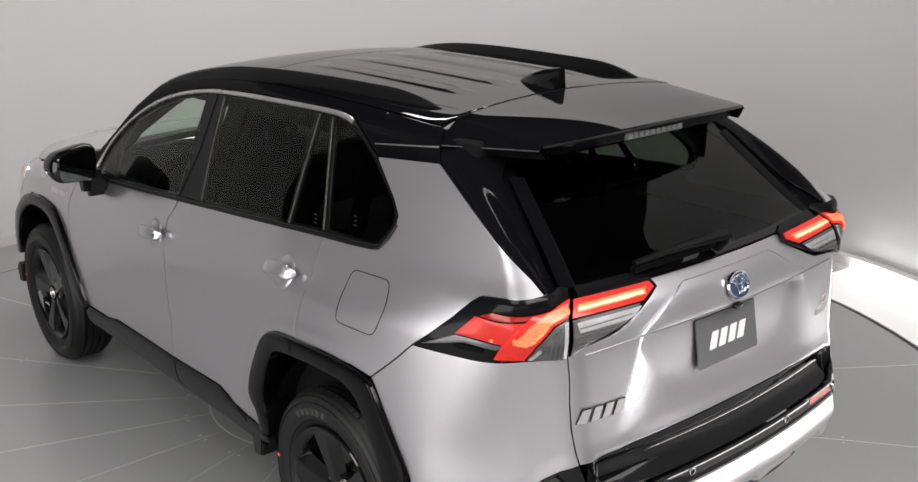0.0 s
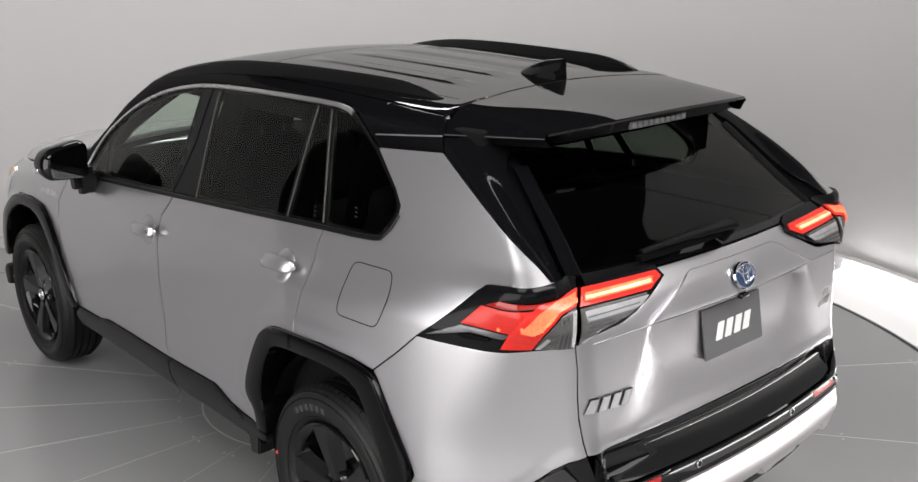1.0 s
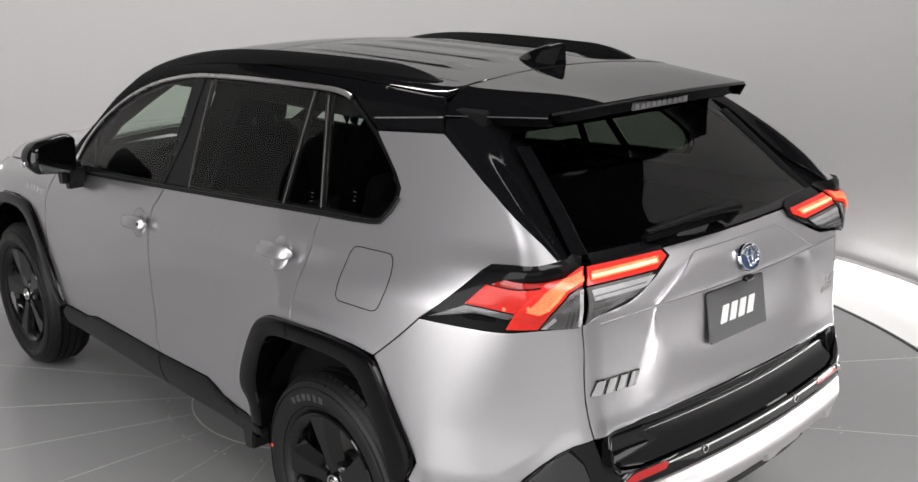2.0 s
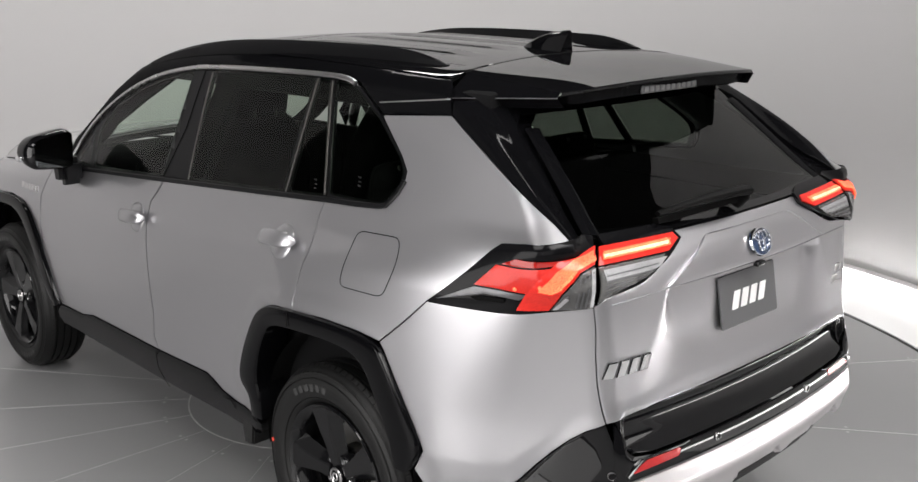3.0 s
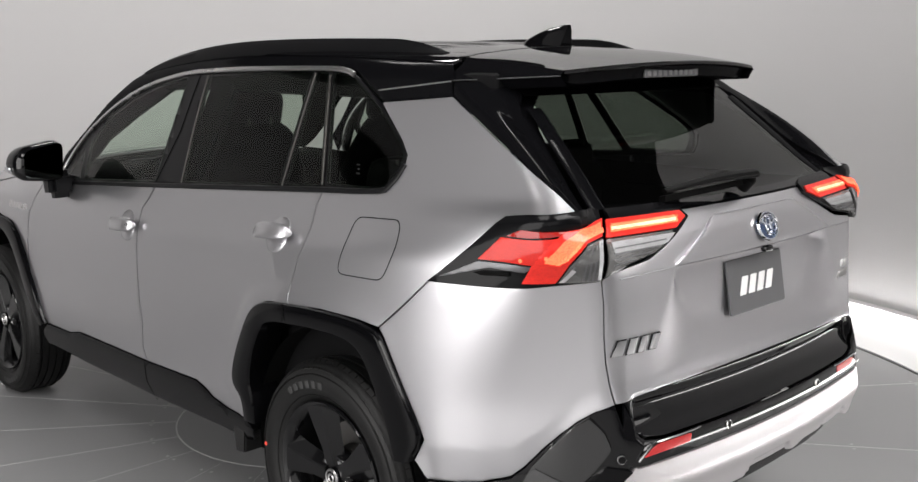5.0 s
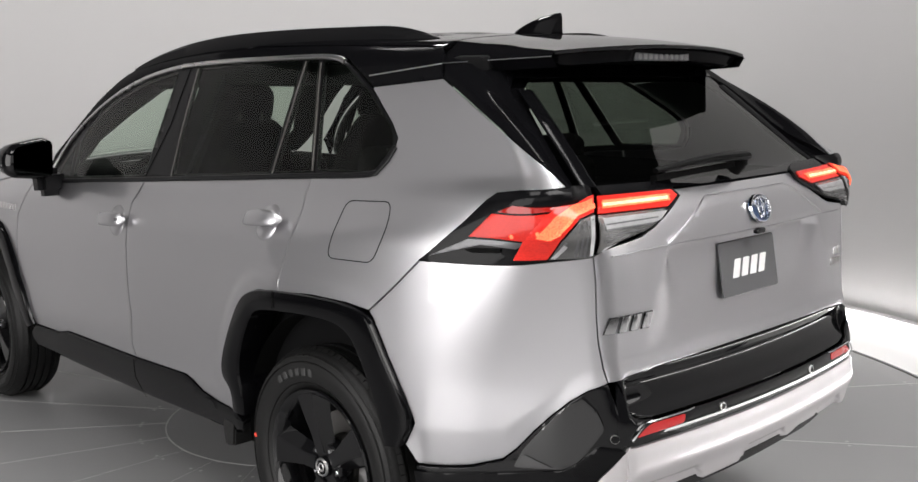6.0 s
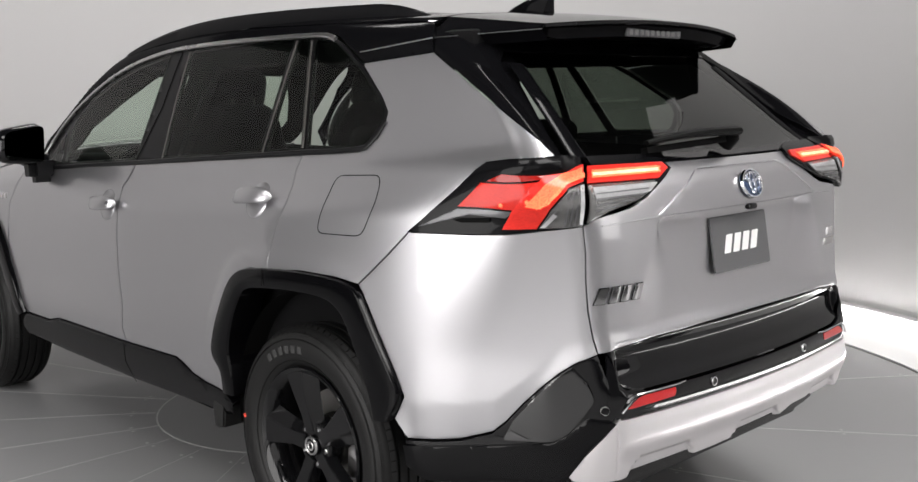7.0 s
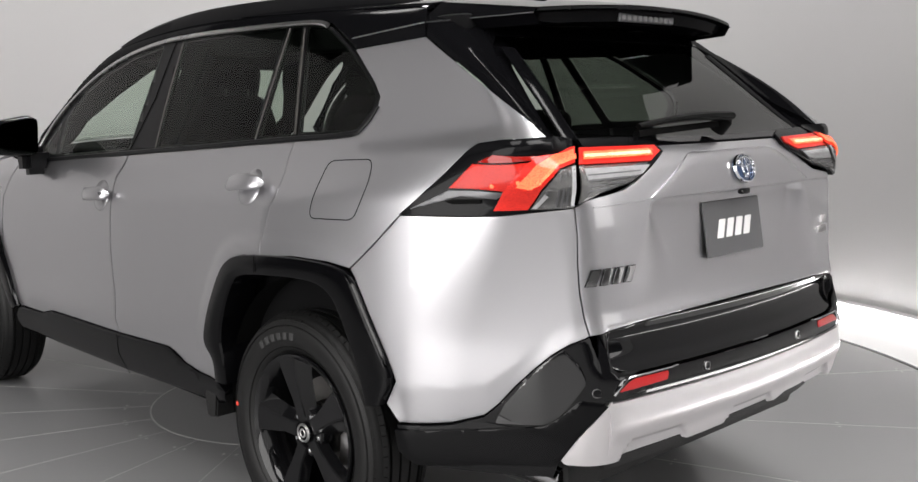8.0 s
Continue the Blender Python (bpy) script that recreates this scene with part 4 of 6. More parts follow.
def plate(gate):
    """The show plate: it leans a little, and stands off the tailgate."""
    low, high = Vector((0, -0.906, 0.905)), Vector((0, -0.880, 1.056))
    up = (high - low).normalized()
    mid = (low + high) / 2
    n = Vector((1, 0, 0)).cross(up) * 1.0
    if n.y > 0:
        n = -n
    m = Matrix((Vector((1, 0, 0)), up, n)).transposed().to_4x4()
    m.translation = mid + n * 0.004
    bm = bmesh.new()
    f = bm.faces.new([bm.verts.new((p.x, p.y, 0)) for p in rounded([(-0.149, -0.0775, 0.008), (0.149, -0.0775, 0.008), (0.149, 0.0775, 0.008), (-0.149, 0.0775, 0.008)])])
    for v in bmesh.ops.extrude_face_region(bm, geom=[f])["geom"]:
        if isinstance(v, bmesh.types.BMVert):
            v.co.z = 0.006
    bmesh.ops.recalc_face_normals(bm, faces=bm.faces[:])
    bmesh.ops.bevel(bm, geom=[e for e in bm.edges if e.calc_face_angle(0) > 1], offset=0.0015, segments=1, affect="EDGES")
    bm.transform(m)
    ob = part("show_plate", bm, PLATE_GREY, gate, "dark grey show plate with a white slanted emblem")
    for k in range(4):
        cx, w, h, lean = -0.068 + 0.046 * k, 0.0185, 0.026, 0.008
        bm = bmesh.new()
        pts = rounded([(cx - w - lean, -h, 0.004), (cx + w * 0.75 - lean, -h, 0.004), (cx + w + lean, h, 0.004), (cx - w * 0.75 + lean, h, 0.004)])
        f = bm.faces.new([bm.verts.new((p.x, p.y - 0.002, 0.0055)) for p in pts])
        for v in bmesh.ops.extrude_face_region(bm, geom=[f])["geom"]:
            if isinstance(v, bmesh.types.BMVert):
                v.co.z = 0.0072
        bmesh.ops.recalc_face_normals(bm, faces=bm.faces[:])
        bm.transform(m)
        part("plate_mark", bm, PLATE_WHITE, ob)
    part("plate_bracket", box(0, -0.872, 0.975, 0.2, 0.03, 0.10, 0.004), BLACK_MATT, gate)


def emblem(gate):
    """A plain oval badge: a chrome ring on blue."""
    p = Vector(on_rear(np.array([0.0]), np.array([1.142]))[0])
    n = Vector(outward(np.array([p]))[0])
    m = Matrix.Translation(p + n * 0.016) @ n.to_track_quat("Z", "Y").to_matrix().to_4x4()
    bm = lathe([(0.004, 0.0), (0.0035, 0.4), (0.0, 0.92), (-0.004, 0.96)], 40)
    bm.transform(m @ Matrix.Diagonal((0.051, 0.040, 1, 1)) @ pose(0, 0, 0, 0, -90, 0))
    base = part("emblem", bm, BADGE_BLUE, gate, "oval chrome and blue badge")
    for (a, b, wid, dx, dz) in ((0.050, 0.0395, 0.0065, 0, 0), (0.030, 0.014, 0.005, 0, 0.017), (0.013, 0.028, 0.005, 0, 0.001)):
        bm, rings = bmesh.new(), []
        for k in range(48):
            t = k * math.tau / 48
            c, s = math.cos(t), math.sin(t)
            rings.append([bm.verts.new((dx + (a + u) * c, dz + (b + u) * s, h)) for u, h in ((-wid / 2, 0.001), (-wid / 4, 0.008), (wid / 4, 0.008), (wid / 2, 0.001))])
        for k in range(48):
            q, r = rings[k], rings[(k + 1) % 48]
            for i in range(3):
                bm.faces.new((q[i], q[i + 1], r[i + 1], r[i]))
        bmesh.ops.recalc_face_normals(bm, faces=bm.faces[:])
        bm.transform(m)
        part("emblem_ring", bm, CHROME, base)


def rear_window(gate):
    w = panel("rear_window", on_rear, [(-0.575, 1.236, 0.02), (0.575, 1.236, 0.02), (0.55, 1.30), (0.49, 1.48), (0.475, 1.545), (-0.475, 1.545), (-0.49, 1.48), (-0.55, 1.30)], GLASS_REAR, gate, depth=0, lift=0.0, gap=0, rim=0.01, round_off=0.0, step=0.04, label="dark tinted rear window")
    w.visible_shadow = False
    # the black printed border and the ledge below the glass
    panel("window_ledge", on_rear, [(-0.60, 1.240), (-0.335, 1.222), (0.335, 1.222), (0.60, 1.240), (0.57, 1.252), (0.3, 1.240), (-0.3, 1.240), (-0.57, 1.252)], BLACK_GLOSS, gate, depth=0.03, lift=0.003, rim=0.003, label="black ledge below the rear window")
    for sgn in (-1, 1):
        bead("window_border", on_rear, [(sgn * 0.583, 1.24), (sgn * 0.556, 1.30), (sgn * 0.497, 1.48)], 0.05, 0.004, BLACK_PILLAR, gate, lift=0.0, step=0.03)
    panel("glass_print", on_rear, [(-0.495, 1.512), (0.495, 1.512), (0.478, 1.548), (-0.478, 1.548)], BLACK_GLOSS, gate, depth=0.001, lift=0.0025, gap=0, rim=0, round_off=0, step=0.03, label="black printed band along the glass top")
    # wiper
    piv = Vector((-0.006, -0.866, 1.284))
    tip = Vector((-0.362, -0.818, 1.262))
    bm = lathe([(-0.03, 0.026), (0.008, 0.026), (0.016, 0.020), (0.018, 0.0)], 24)
    n = Vector((0, -0.66, 0.75))
    bm.transform(Matrix.Translation(piv - n * 0.01) @ n.to_track_quat("X", "Z").to_matrix().to_4x4())
    wiper = part("rear_wiper", bm, WIPER, gate, "black rear wiper arm at rest")
    path = [piv.lerp(tip, k / 14) + n * (0.012 + 0.012 * math.sin(math.pi * k / 14)) for k in range(15)]
    part("wiper_arm", tube(path, lambda t: [((0.029 - 0.018 * t) * math.cos(q), (0.014 - 0.007 * t) * math.sin(q)) for q in (i * math.tau / 10 for i in range(10))]), WIPER, wiper)
    path = [piv.lerp(tip, 0.12 + 0.88 * k / 14) + n * -0.003 + Vector((0, -0.006, -0.010)) for k in range(15)]
    part("wiper_blade", tube(path, [(0.012, -0.008), (0.014, 0.006), (-0.008, 0.011), (-0.011, -0.006)]), WIPER, wiper)


def spoiler(gate):
    """The roof spoiler: a thin blade that carries the roof on over the glass, with flat flanks."""
    bm, cols = bmesh.new(), []
    for u in np.linspace(-1, 1, 45):
        c = abs(u)
        w0, w1 = 0.500 * u, 0.478 * u
        y0, y1 = -0.200 - 0.030 * c ** 2, -0.640 + 0.066 * c ** 2.2
        z0 = float(on_top(np.array([w0]), np.array([y0]))[0, 2]) + 0.001
        z1 = 1.607 - 0.021 * c ** 2
        col = [(w0, y0 + 0.01, z0 - 0.02)]
        for t in np.linspace(0, 1, 12):
            col.append((w0 + (w1 - w0) * t, y0 + (y1 - y0) * t, z0 + (z1 - z0) * t + 0.007 * math.sin(math.pi * t) * (1 - c ** 6)))
        drop = math.sqrt(max(0.0, 1 - (max(0.0, c - 0.78) / 0.22) ** 2)) * 0.93 + 0.07
        col += [(w1, y1 - 0.003, z1 - 0.003), (w1, y1 - 0.001, z1 - 0.010), (w1, y1 + 0.010, z1 - 0.013), (w1, y1 + 0.022, z1 - 0.015),
                (w1 * 0.99, y1 + 0.030, z1 - 0.015 - 0.030 * drop), (w1 * 0.985, y1 + 0.045, z1 - 0.015 - 0.036 * drop), (w1 * 0.98, y1 + 0.20, z1 - 0.015 - 0.034 * drop)]
        cols.append([bm.verts.new(q) for q in col])
    n = len(cols[0])
    belly = bmesh.new()
    lower = [[belly.verts.new(v.co) for v in col[15:]] for col in cols]
    for a, b in zip(cols, cols[1:]):
        for i in range(15):
            bm.faces.new((a[i], a[i + 1], b[i + 1], b[i]))
    for a, b in zip(lower, lower[1:]):
        for i in range(len(a) - 1):
            belly.faces.new((a[i], a[i + 1], b[i + 1], b[i]))
    for col in cols:
        for v in col[16:]:
            bm.verts.remove(v)
    # the flanks, down to the top of the rear pillars
    flanks = []
    for sg, col in ((-1, cols[0]), (1, cols[-1])):
        foot, side = [], bmesh.new()
        flanks.append(side)
        for k in range(12):
            t = k / 11
            foot.append(side.verts.new((sg * (0.604 - 0.112 * t), -0.245 - 0.328 * t, 1.556 + 0.016 * t)))
        crest = [side.verts.new(col[k + 1].co) for k in range(12)]
        under = [side.verts.new((v.co.x - sg * 0.03, v.co.y, v.co.z - 0.03)) for v in foot]
        for a, b in ((crest, foot), (foot, under)):
            for k in range(11):
                f = side.faces.new((a[k], a[k + 1], b[k + 1], b[k]))
                f.normal_update()
                if f.normal.x * sg < 0:
                    f.normal_flip()
    bmesh.ops.recalc_face_normals(bm, faces=bm.faces[:])
    f = max(bm.faces, key=lambda f: f.calc_center_median().z)
    if f.normal.z < 0:
        bmesh.ops.reverse_faces(bm, faces=bm.faces[:])
    bead("spoiler_gap", on_top, [(-0.505, -0.226), (-0.25, -0.204), (0, -0.195), (0.25, -0.204), (0.505, -0.226)], 0.006, 0.002, LINER, gate, step=0.03)
    sp = part("roof_spoiler", bm, BLACK_GLOSS, gate, "gloss black roof spoiler over the rear window", smooth=28)
    part("spoiler_underside", belly, BLACK_PILLAR, sp, "black underside of the spoiler", smooth=28)
    for side in flanks:
        part("spoiler_flank", side, BLACK_PILLAR, sp, "black flank of the spoiler", smooth=28)
    # grey tubes drawn as the highlight on each flank's lower edge
    for sg in (-1, 1):
        path = [(sg * (0.605 - 0.112 * k / 8), -0.245 - 0.330 * k / 8, 1.555 + 0.016 * k / 8) for k in range(9)]
        part("flank_edge", tube(path, [(0.0016 * math.cos(q), 0.0016 * math.sin(q)) for q in (k * math.tau / 6 for k in range(6))]), FIN, sp, "thin grey line put in for the highlight along the spoiler's flank")
    part("stop_lamp", box(-0.03, -0.604, 1.572, 0.27, 0.02, 0.024, 0.004), FIN, sp, "grey high stop lamp under the spoiler")
    for k in range(10):
        part("lamp_cell", box(-0.148 + 0.0262 * k, -0.6145, 1.572, 0.015, 0.004, 0.015, 0.002), DARK_SKID, sp)


def tail_lamps():
    lamp = panel("tail_lamp", on_side, LAMP_TOP + [(0.064, 1.063), (-0.192, 1.084)], HOUSING, car, lift=0.010, depth=0.03, rim=0.003, round_off=0.0, step=0.012, label="tail lamp with glowing red signature in a black housing")
    panel("red_lens", on_side, [(0.22, 1.125), (0.138, 1.185), (-0.042, 1.189), (0.03, 1.131)], RED_LENS, lamp, lift=0.018, depth=0.003, gap=0, rim=0.003, step=0.012)
    panel("red_lens", on_side, [(0.12, 1.19), (0.069, 1.21), (-0.104, 1.212), (-0.044, 1.193)], RED_DARK, lamp, lift=0.018, depth=0.003, gap=0, rim=0.003, step=0.012, label="deep red upper lens")
    panel("signature_light", on_side, [(0.075, 1.078), (0.04, 1.132), (-0.023, 1.182), (-0.077, 1.208), (-0.136, 1.215), (-0.194, 1.217), (-0.189, 1.182), (-0.133, 1.172), (-0.076, 1.136), (-0.037, 1.081)], RED_GLOW, lamp, lift=0.0195, depth=0.004, gap=0, rim=0.003, step=0.012, label="glowing red curved light")
    panel("signature_core", on_side, [(-0.001, 1.142), (-0.056, 1.181), (-0.114, 1.199), (-0.184, 1.21), (-0.181, 1.189), (-0.123, 1.182), (-0.076, 1.158), (-0.048, 1.139)], ARC_GLOW, lamp, lift=0.0225, depth=0.003, gap=0, rim=0, round_off=0, step=0.012, label="bright core of the curved light")
    panel("signature_edge", on_side, [(-0.035, 1.139), (-0.072, 1.146), (-0.122, 1.176), (-0.189, 1.187), (-0.188, 1.197), (-0.125, 1.185), (-0.078, 1.159), (-0.05, 1.147)], HOT_GLOW, lamp, lift=0.0242, depth=0.002, gap=0, rim=0, round_off=0, step=0.012, label="brightest edge of the curved light")
    panel("clear_lens", on_side, [(-0.045, 1.081), (-0.082, 1.133), (-0.137, 1.168), (-0.188, 1.178), (-0.189, 1.084)], SMOKE, lamp, lift=0.018, depth=0.003, gap=0, rim=0.003, step=0.012, label="smoked clear lens")
    panel("lamp_fin", on_side, [(0.364, 1.069), (0.222, 1.12), (0.034, 1.126), (0.065, 1.108), (0.185, 1.108)], FIN, lamp, lift=0.0165, depth=0.003, gap=0, rim=0.003, step=0.012, label="grey fin in the lamp housing")
    panel("vent_slot", on_side, [(0.237, 1.093), (0.206, 1.1), (0.115, 1.104), (0.113, 1.094), (0.206, 1.088)], LINER, lamp, lift=0.0195, depth=0.003, gap=0, rim=0.001, step=0.012)
    for spot in ([(0.071, 1.144), (0.066, 1.142), (0.065, 1.139), (0.069, 1.136), (0.074, 1.136), (0.077, 1.138), (0.076, 1.142)], [(-0.007, 1.154), (-0.012, 1.152), (-0.013, 1.149), (-0.009, 1.146), (-0.004, 1.146), (-0.001, 1.149), (-0.002, 1.152)]):
        panel("bulb_glow", on_side, spot, HOT_GLOW, lamp, lift=0.0235, depth=0.002, gap=0, rim=0, round_off=0, step=0.05, label="bright bulb behind the lens")
    for rib in ([(-0.132, 1.16), (-0.138, 1.161), (-0.134, 1.089), (-0.128, 1.089)], [(-0.147, 1.162), (-0.153, 1.163), (-0.149, 1.088), (-0.143, 1.088)], [(-0.162, 1.166), (-0.168, 1.167), (-0.164, 1.088), (-0.158, 1.088)], [(-0.177, 1.168), (-0.183, 1.169), (-0.18, 1.088), (-0.174, 1.088)], [(-0.064, 1.094), (-0.094, 1.133), (-0.1, 1.131), (-0.071, 1.091)]):
        panel("lens_rib", on_side, rib, FIN, lamp, lift=0.0205, depth=0.002, gap=0, rim=0, round_off=0, step=0.05)
    panel("flute_reflector", on_side, [(-0.172, 1.172), (-0.186, 1.174), (-0.186, 1.090), (-0.176, 1.090)], BRIGHT_FLUTES, lamp, lift=0.0215, depth=0.002, gap=0, rim=0, round_off=0, step=0.05)
    panel("flute_reflector", on_side, [(-0.050, 1.086), (-0.088, 1.128), (-0.102, 1.122), (-0.066, 1.086)], BRIGHT_FLUTES, lamp, lift=0.0215, depth=0.002, gap=0, rim=0, round_off=0, step=0.05)
    both(lamp)
    inner = panel("gate_lamp", on_rear, [(-0.661, 1.085), (-0.573, 1.239), (-0.369, 1.237), (-0.322, 1.225), (-0.31, 1.198), (-0.416, 1.153), (-0.478, 1.13), (-0.622, 1.105)], HOUSING, car, lift=0.010, depth=0.012, rim=0.003, round_off=0.0, step=0.012, label="inner tail lamp on the tailgate with a red light bar")
    panel("light_bar", on_rear, [(-0.603, 1.215), (-0.337, 1.213), (-0.33, 1.199), (-0.388, 1.178), (-0.636, 1.179)], RED_GLOW, inner, lift=0.0165, depth=0.004, gap=0, rim=0.002, step=0.02, label="glowing red light bar")
    teeth = [(-0.366 - 0.0105 * k - 0.005 * (k > 0) + 0.003 * e, 1.2035 - 0.0045 * e) for k in range(23) for e in (0, 1)]
    panel("light_core", on_rear, [(-0.608, 1.2)] + [(-0.618, 1.187), (-0.376, 1.188)] + teeth, HOT_GLOW, inner, lift=0.020, depth=0.003, gap=0, rim=0, round_off=0, step=0.02, label="bright toothed core of the light bar")
    panel("light_line", on_rear, [(-0.612, 1.1955), (-0.380, 1.1965), (-0.384, 1.1905), (-0.615, 1.190)], WHITE_HOT, inner, lift=0.0225, depth=0.002, gap=0, rim=0, round_off=0, step=0.05, label="whitest line of the light bar")
    panel("clear_lens", on_rear, [(-0.639, 1.175), (-0.404, 1.174), (-0.449, 1.146), (-0.487, 1.133), (-0.625, 1.108), (-0.657, 1.09)], SMOKE, inner, lift=0.0165, depth=0.004, gap=0, rim=0.002, step=0.02, label="smoked clear lens")
    for k in range(4):
        panel("lens_rib", on_rear, [(-0.626, 1.156), (-0.444, 1.159), (-0.445, 1.156), (-0.627, 1.153)] if k == 0 else [(-0.63, 1.144), (-0.47, 1.147), (-0.471, 1.144), (-0.631, 1.14)] if k == 1 else [(-0.633, 1.131), (-0.503, 1.136), (-0.504, 1.133), (-0.634, 1.128)] if k == 2 else [(-0.636, 1.119), (-0.56, 1.126), (-0.561, 1.123), (-0.637, 1.115)], FIN, inner, lift=0.019, depth=0.002, gap=0, rim=0, round_off=0, step=0.05)
    panel("flute_reflector", on_rear, [(-0.630, 1.168), (-0.405, 1.168), (-0.440, 1.150), (-0.500, 1.143), (-0.628, 1.143)], BRIGHT_FLUTES, inner, lift=0.0188, depth=0.002, gap=0, rim=0, round_off=0, step=0.05, label="bright fluted reflector behind the clear lens")
    panel("flute_reflector", on_rear, [(-0.650, 1.096), (-0.640, 1.104), (-0.600, 1.112), (-0.620, 1.106)], BRIGHT_FLUTES, inner, lift=0.0188, depth=0.002, gap=0, rim=0, round_off=0, step=0.05)
    both(inner)


def greenhouse():
    top = [(2.80, 1.128), (2.72, 1.205), (2.60, 1.295), (2.42, 1.39), (2.24, 1.463), (2.05, 1.517), (1.85, 1.551), (1.70, 1.566), (1.45, 1.576), (1.23, 1.580), (1.03, 1.583), (0.886, 1.583), (0.80, 1.579), (0.755, 1.562)]
    strip = top[:-2] + [(0.84, 1.581), (0.80, 1.576), (0.775, 1.567)]

    top = [tuple(p) for p in eased(top, 2)]

    def low(s):
        return 1.146 + (1.945 - s) * 0.0745
    # dark door frames and pillars behind the glass
    frame_l = panel("window_frame", on_side, [(2.80, low(2.80) + 0.004)] + top[1:] + [(0.72, 1.54), (0.632, 1.479), (0.539, 1.384), (0.516, 1.351), (0.524, 1.325), (0.557, 1.287), (0.605, 1.252), (0.74, 1.237)], BLACK_SATIN, car, depth=0.0, lift=-0.0045, gap=0, rim=0, round_off=0, step=0.03, label="black window surround")
    cut_windows(frame_l, [FRONT_GLASS, FRONT_QUARTER, REAR_GLASS, REAR_FIXED, QUARTER_GLASS])
    both(frame_l)
    for name, pts, mat, lab in (("front_window", FRONT_GLASS, GLASS_LIGHT, "lightly tinted front door window"), ("front_quarter_light", FRONT_QUARTER, GLASS_LIGHT, "small fixed front pane"),
                                ("rear_window_pane", REAR_GLASS, GLASS_DARK, "dark tinted rear door window"), ("rear_fixed_pane", REAR_FIXED, GLASS_DARK, "narrow fixed rear door pane"),
                                ("quarter_window", QUARTER_GLASS, GLASS_DARK, "dark tinted quarter window")):
        w = panel(name, on_side, pts, mat, car, depth=0, lift=-0.002, gap=-0.004, rim=0, round_off=0, step=0.05, label=lab)
        mirrored(w)
    for s0, z0 in ((0.731, 1.297), (0.955, 1.262)):
        for k in range(3):
            panel("glass_mark", on_side, [(s0 + 0.008 - 0.004 * (k == 1), z0 + 0.014 - 0.012 * k), (s0 - 0.008, z0 + 0.014 - 0.012 * k), (s0 - 0.008, z0 + 0.010 - 0.012 * k), (s0 + 0.008 - 0.004 * (k == 1), z0 + 0.010 - 0.012 * k)], ETCH, car, lift=0.0, depth=0.0, gap=0, rim=0, round_off=0, step=0.1)
    chrome = bead("window_trim", on_side, [tuple(p) for p in eased(strip, 2)], 0.017, 0.007, SATIN_CHROME, car, lift=0.001, label="satin chrome strip over the windows")
    both(chrome)
    both(bead("belt_moulding", on_side, [(2.79, low(2.79)), (1.945, low(1.945) + 0.001), (0.897, 1.226), (0.74, 1.236), (0.632, 1.246), (0.6, 1.252), (0.553, 1.287), (0.52, 1.325)], 0.017, 0.006, BLACK_SATIN, car, lift=0.001, label="black moulding under the windows"))
    for pts in ([(1.948, low(1.945) + 0.012), (1.80, 1.35), (1.700, 1.560)], [(0.897, 1.235), (0.889, 1.40), (0.886, 1.575)]):
        both(bead("pillar_gap", on_side, pts, 0.006, 0.001, LINER, car, lift=-0.003))
    for pts in ([(1.755, low(1.755) + 0.012), (1.71, 1.34), (1.645, 1.552)], [(1.118, low(1.118) + 0.012), (0.978, 1.570)], [(0.905, 1.24), (0.903, 1.40), (0.899, 1.565)]):
        both(bead("window_channel", on_side, pts, 0.006, 0.004, IRON, car, lift=-0.002))
    # roof side, above the windows
    line = [(0.553, -0.222), (0.552, 0.2), (0.551, 0.5), (0.545, 1.0), (0.54, 1.25), (0.53, 1.5), (0.56, 1.68), (0.60, 1.86), (0.635, 2.03), (0.655, 2.16)]
    spots = [on_top(np.array([w]), np.array([y]))[0] for w, y in line]
    crown = [(float(p[1] + abs(p[0])), float(p[2])) for p in spots]
    side = panel("roof_side", on_side, [(2.85, 1.105)] + [(s, z + 0.011) for s, z in top[1:]] + [(0.72, 1.549), (0.632, 1.492), (0.33, 1.515), (0.336, 1.556), (0.328, 1.585)] + crown, BLACK_PILLAR, car, step=0.013, gap=0.0015, label="gloss black roof side and front pillar")
    both(side)
    # bright strip painted in for light caught along the panel gap
    both(bead("pillar_line", on_side, [(0.652, 1.523), (0.336, 1.555)], 0.004, 0.0015, SATIN_CHROME, car, lift=0.0))
    rim = [(-0.128, 1.245), (-0.085, 1.290), (-0.03, 1.352), (0.03, 1.430), (0.060, 1.468), (0.066, 1.490), (0.056, 1.510), (0.035, 1.526), (0.0, 1.540), (-0.062, 1.557)]
    rear = panel("rear_pillar", on_side, PILLAR_EDGE + rim + [(0.13, 1.560), (0.325, 1.556)], BLACK_PILLAR, car, step=0.007, depth=0.03, round_off=0.0015, label="gloss black rear pillar panel")
    panel("pillar_return", on_side, [(-0.17, 1.24)] + [(q[0] + 0.012, q[1]) for q in rim] + [(-0.045, 1.548), (0.0, 1.50), (-0.015, 1.44), (-0.07, 1.36), (-0.115, 1.30)], BLACK_PILLAR, rear, lift=-0.016, depth=0.01, gap=0, step=0.012, label="black return behind the pillar panel")
    both(rear)


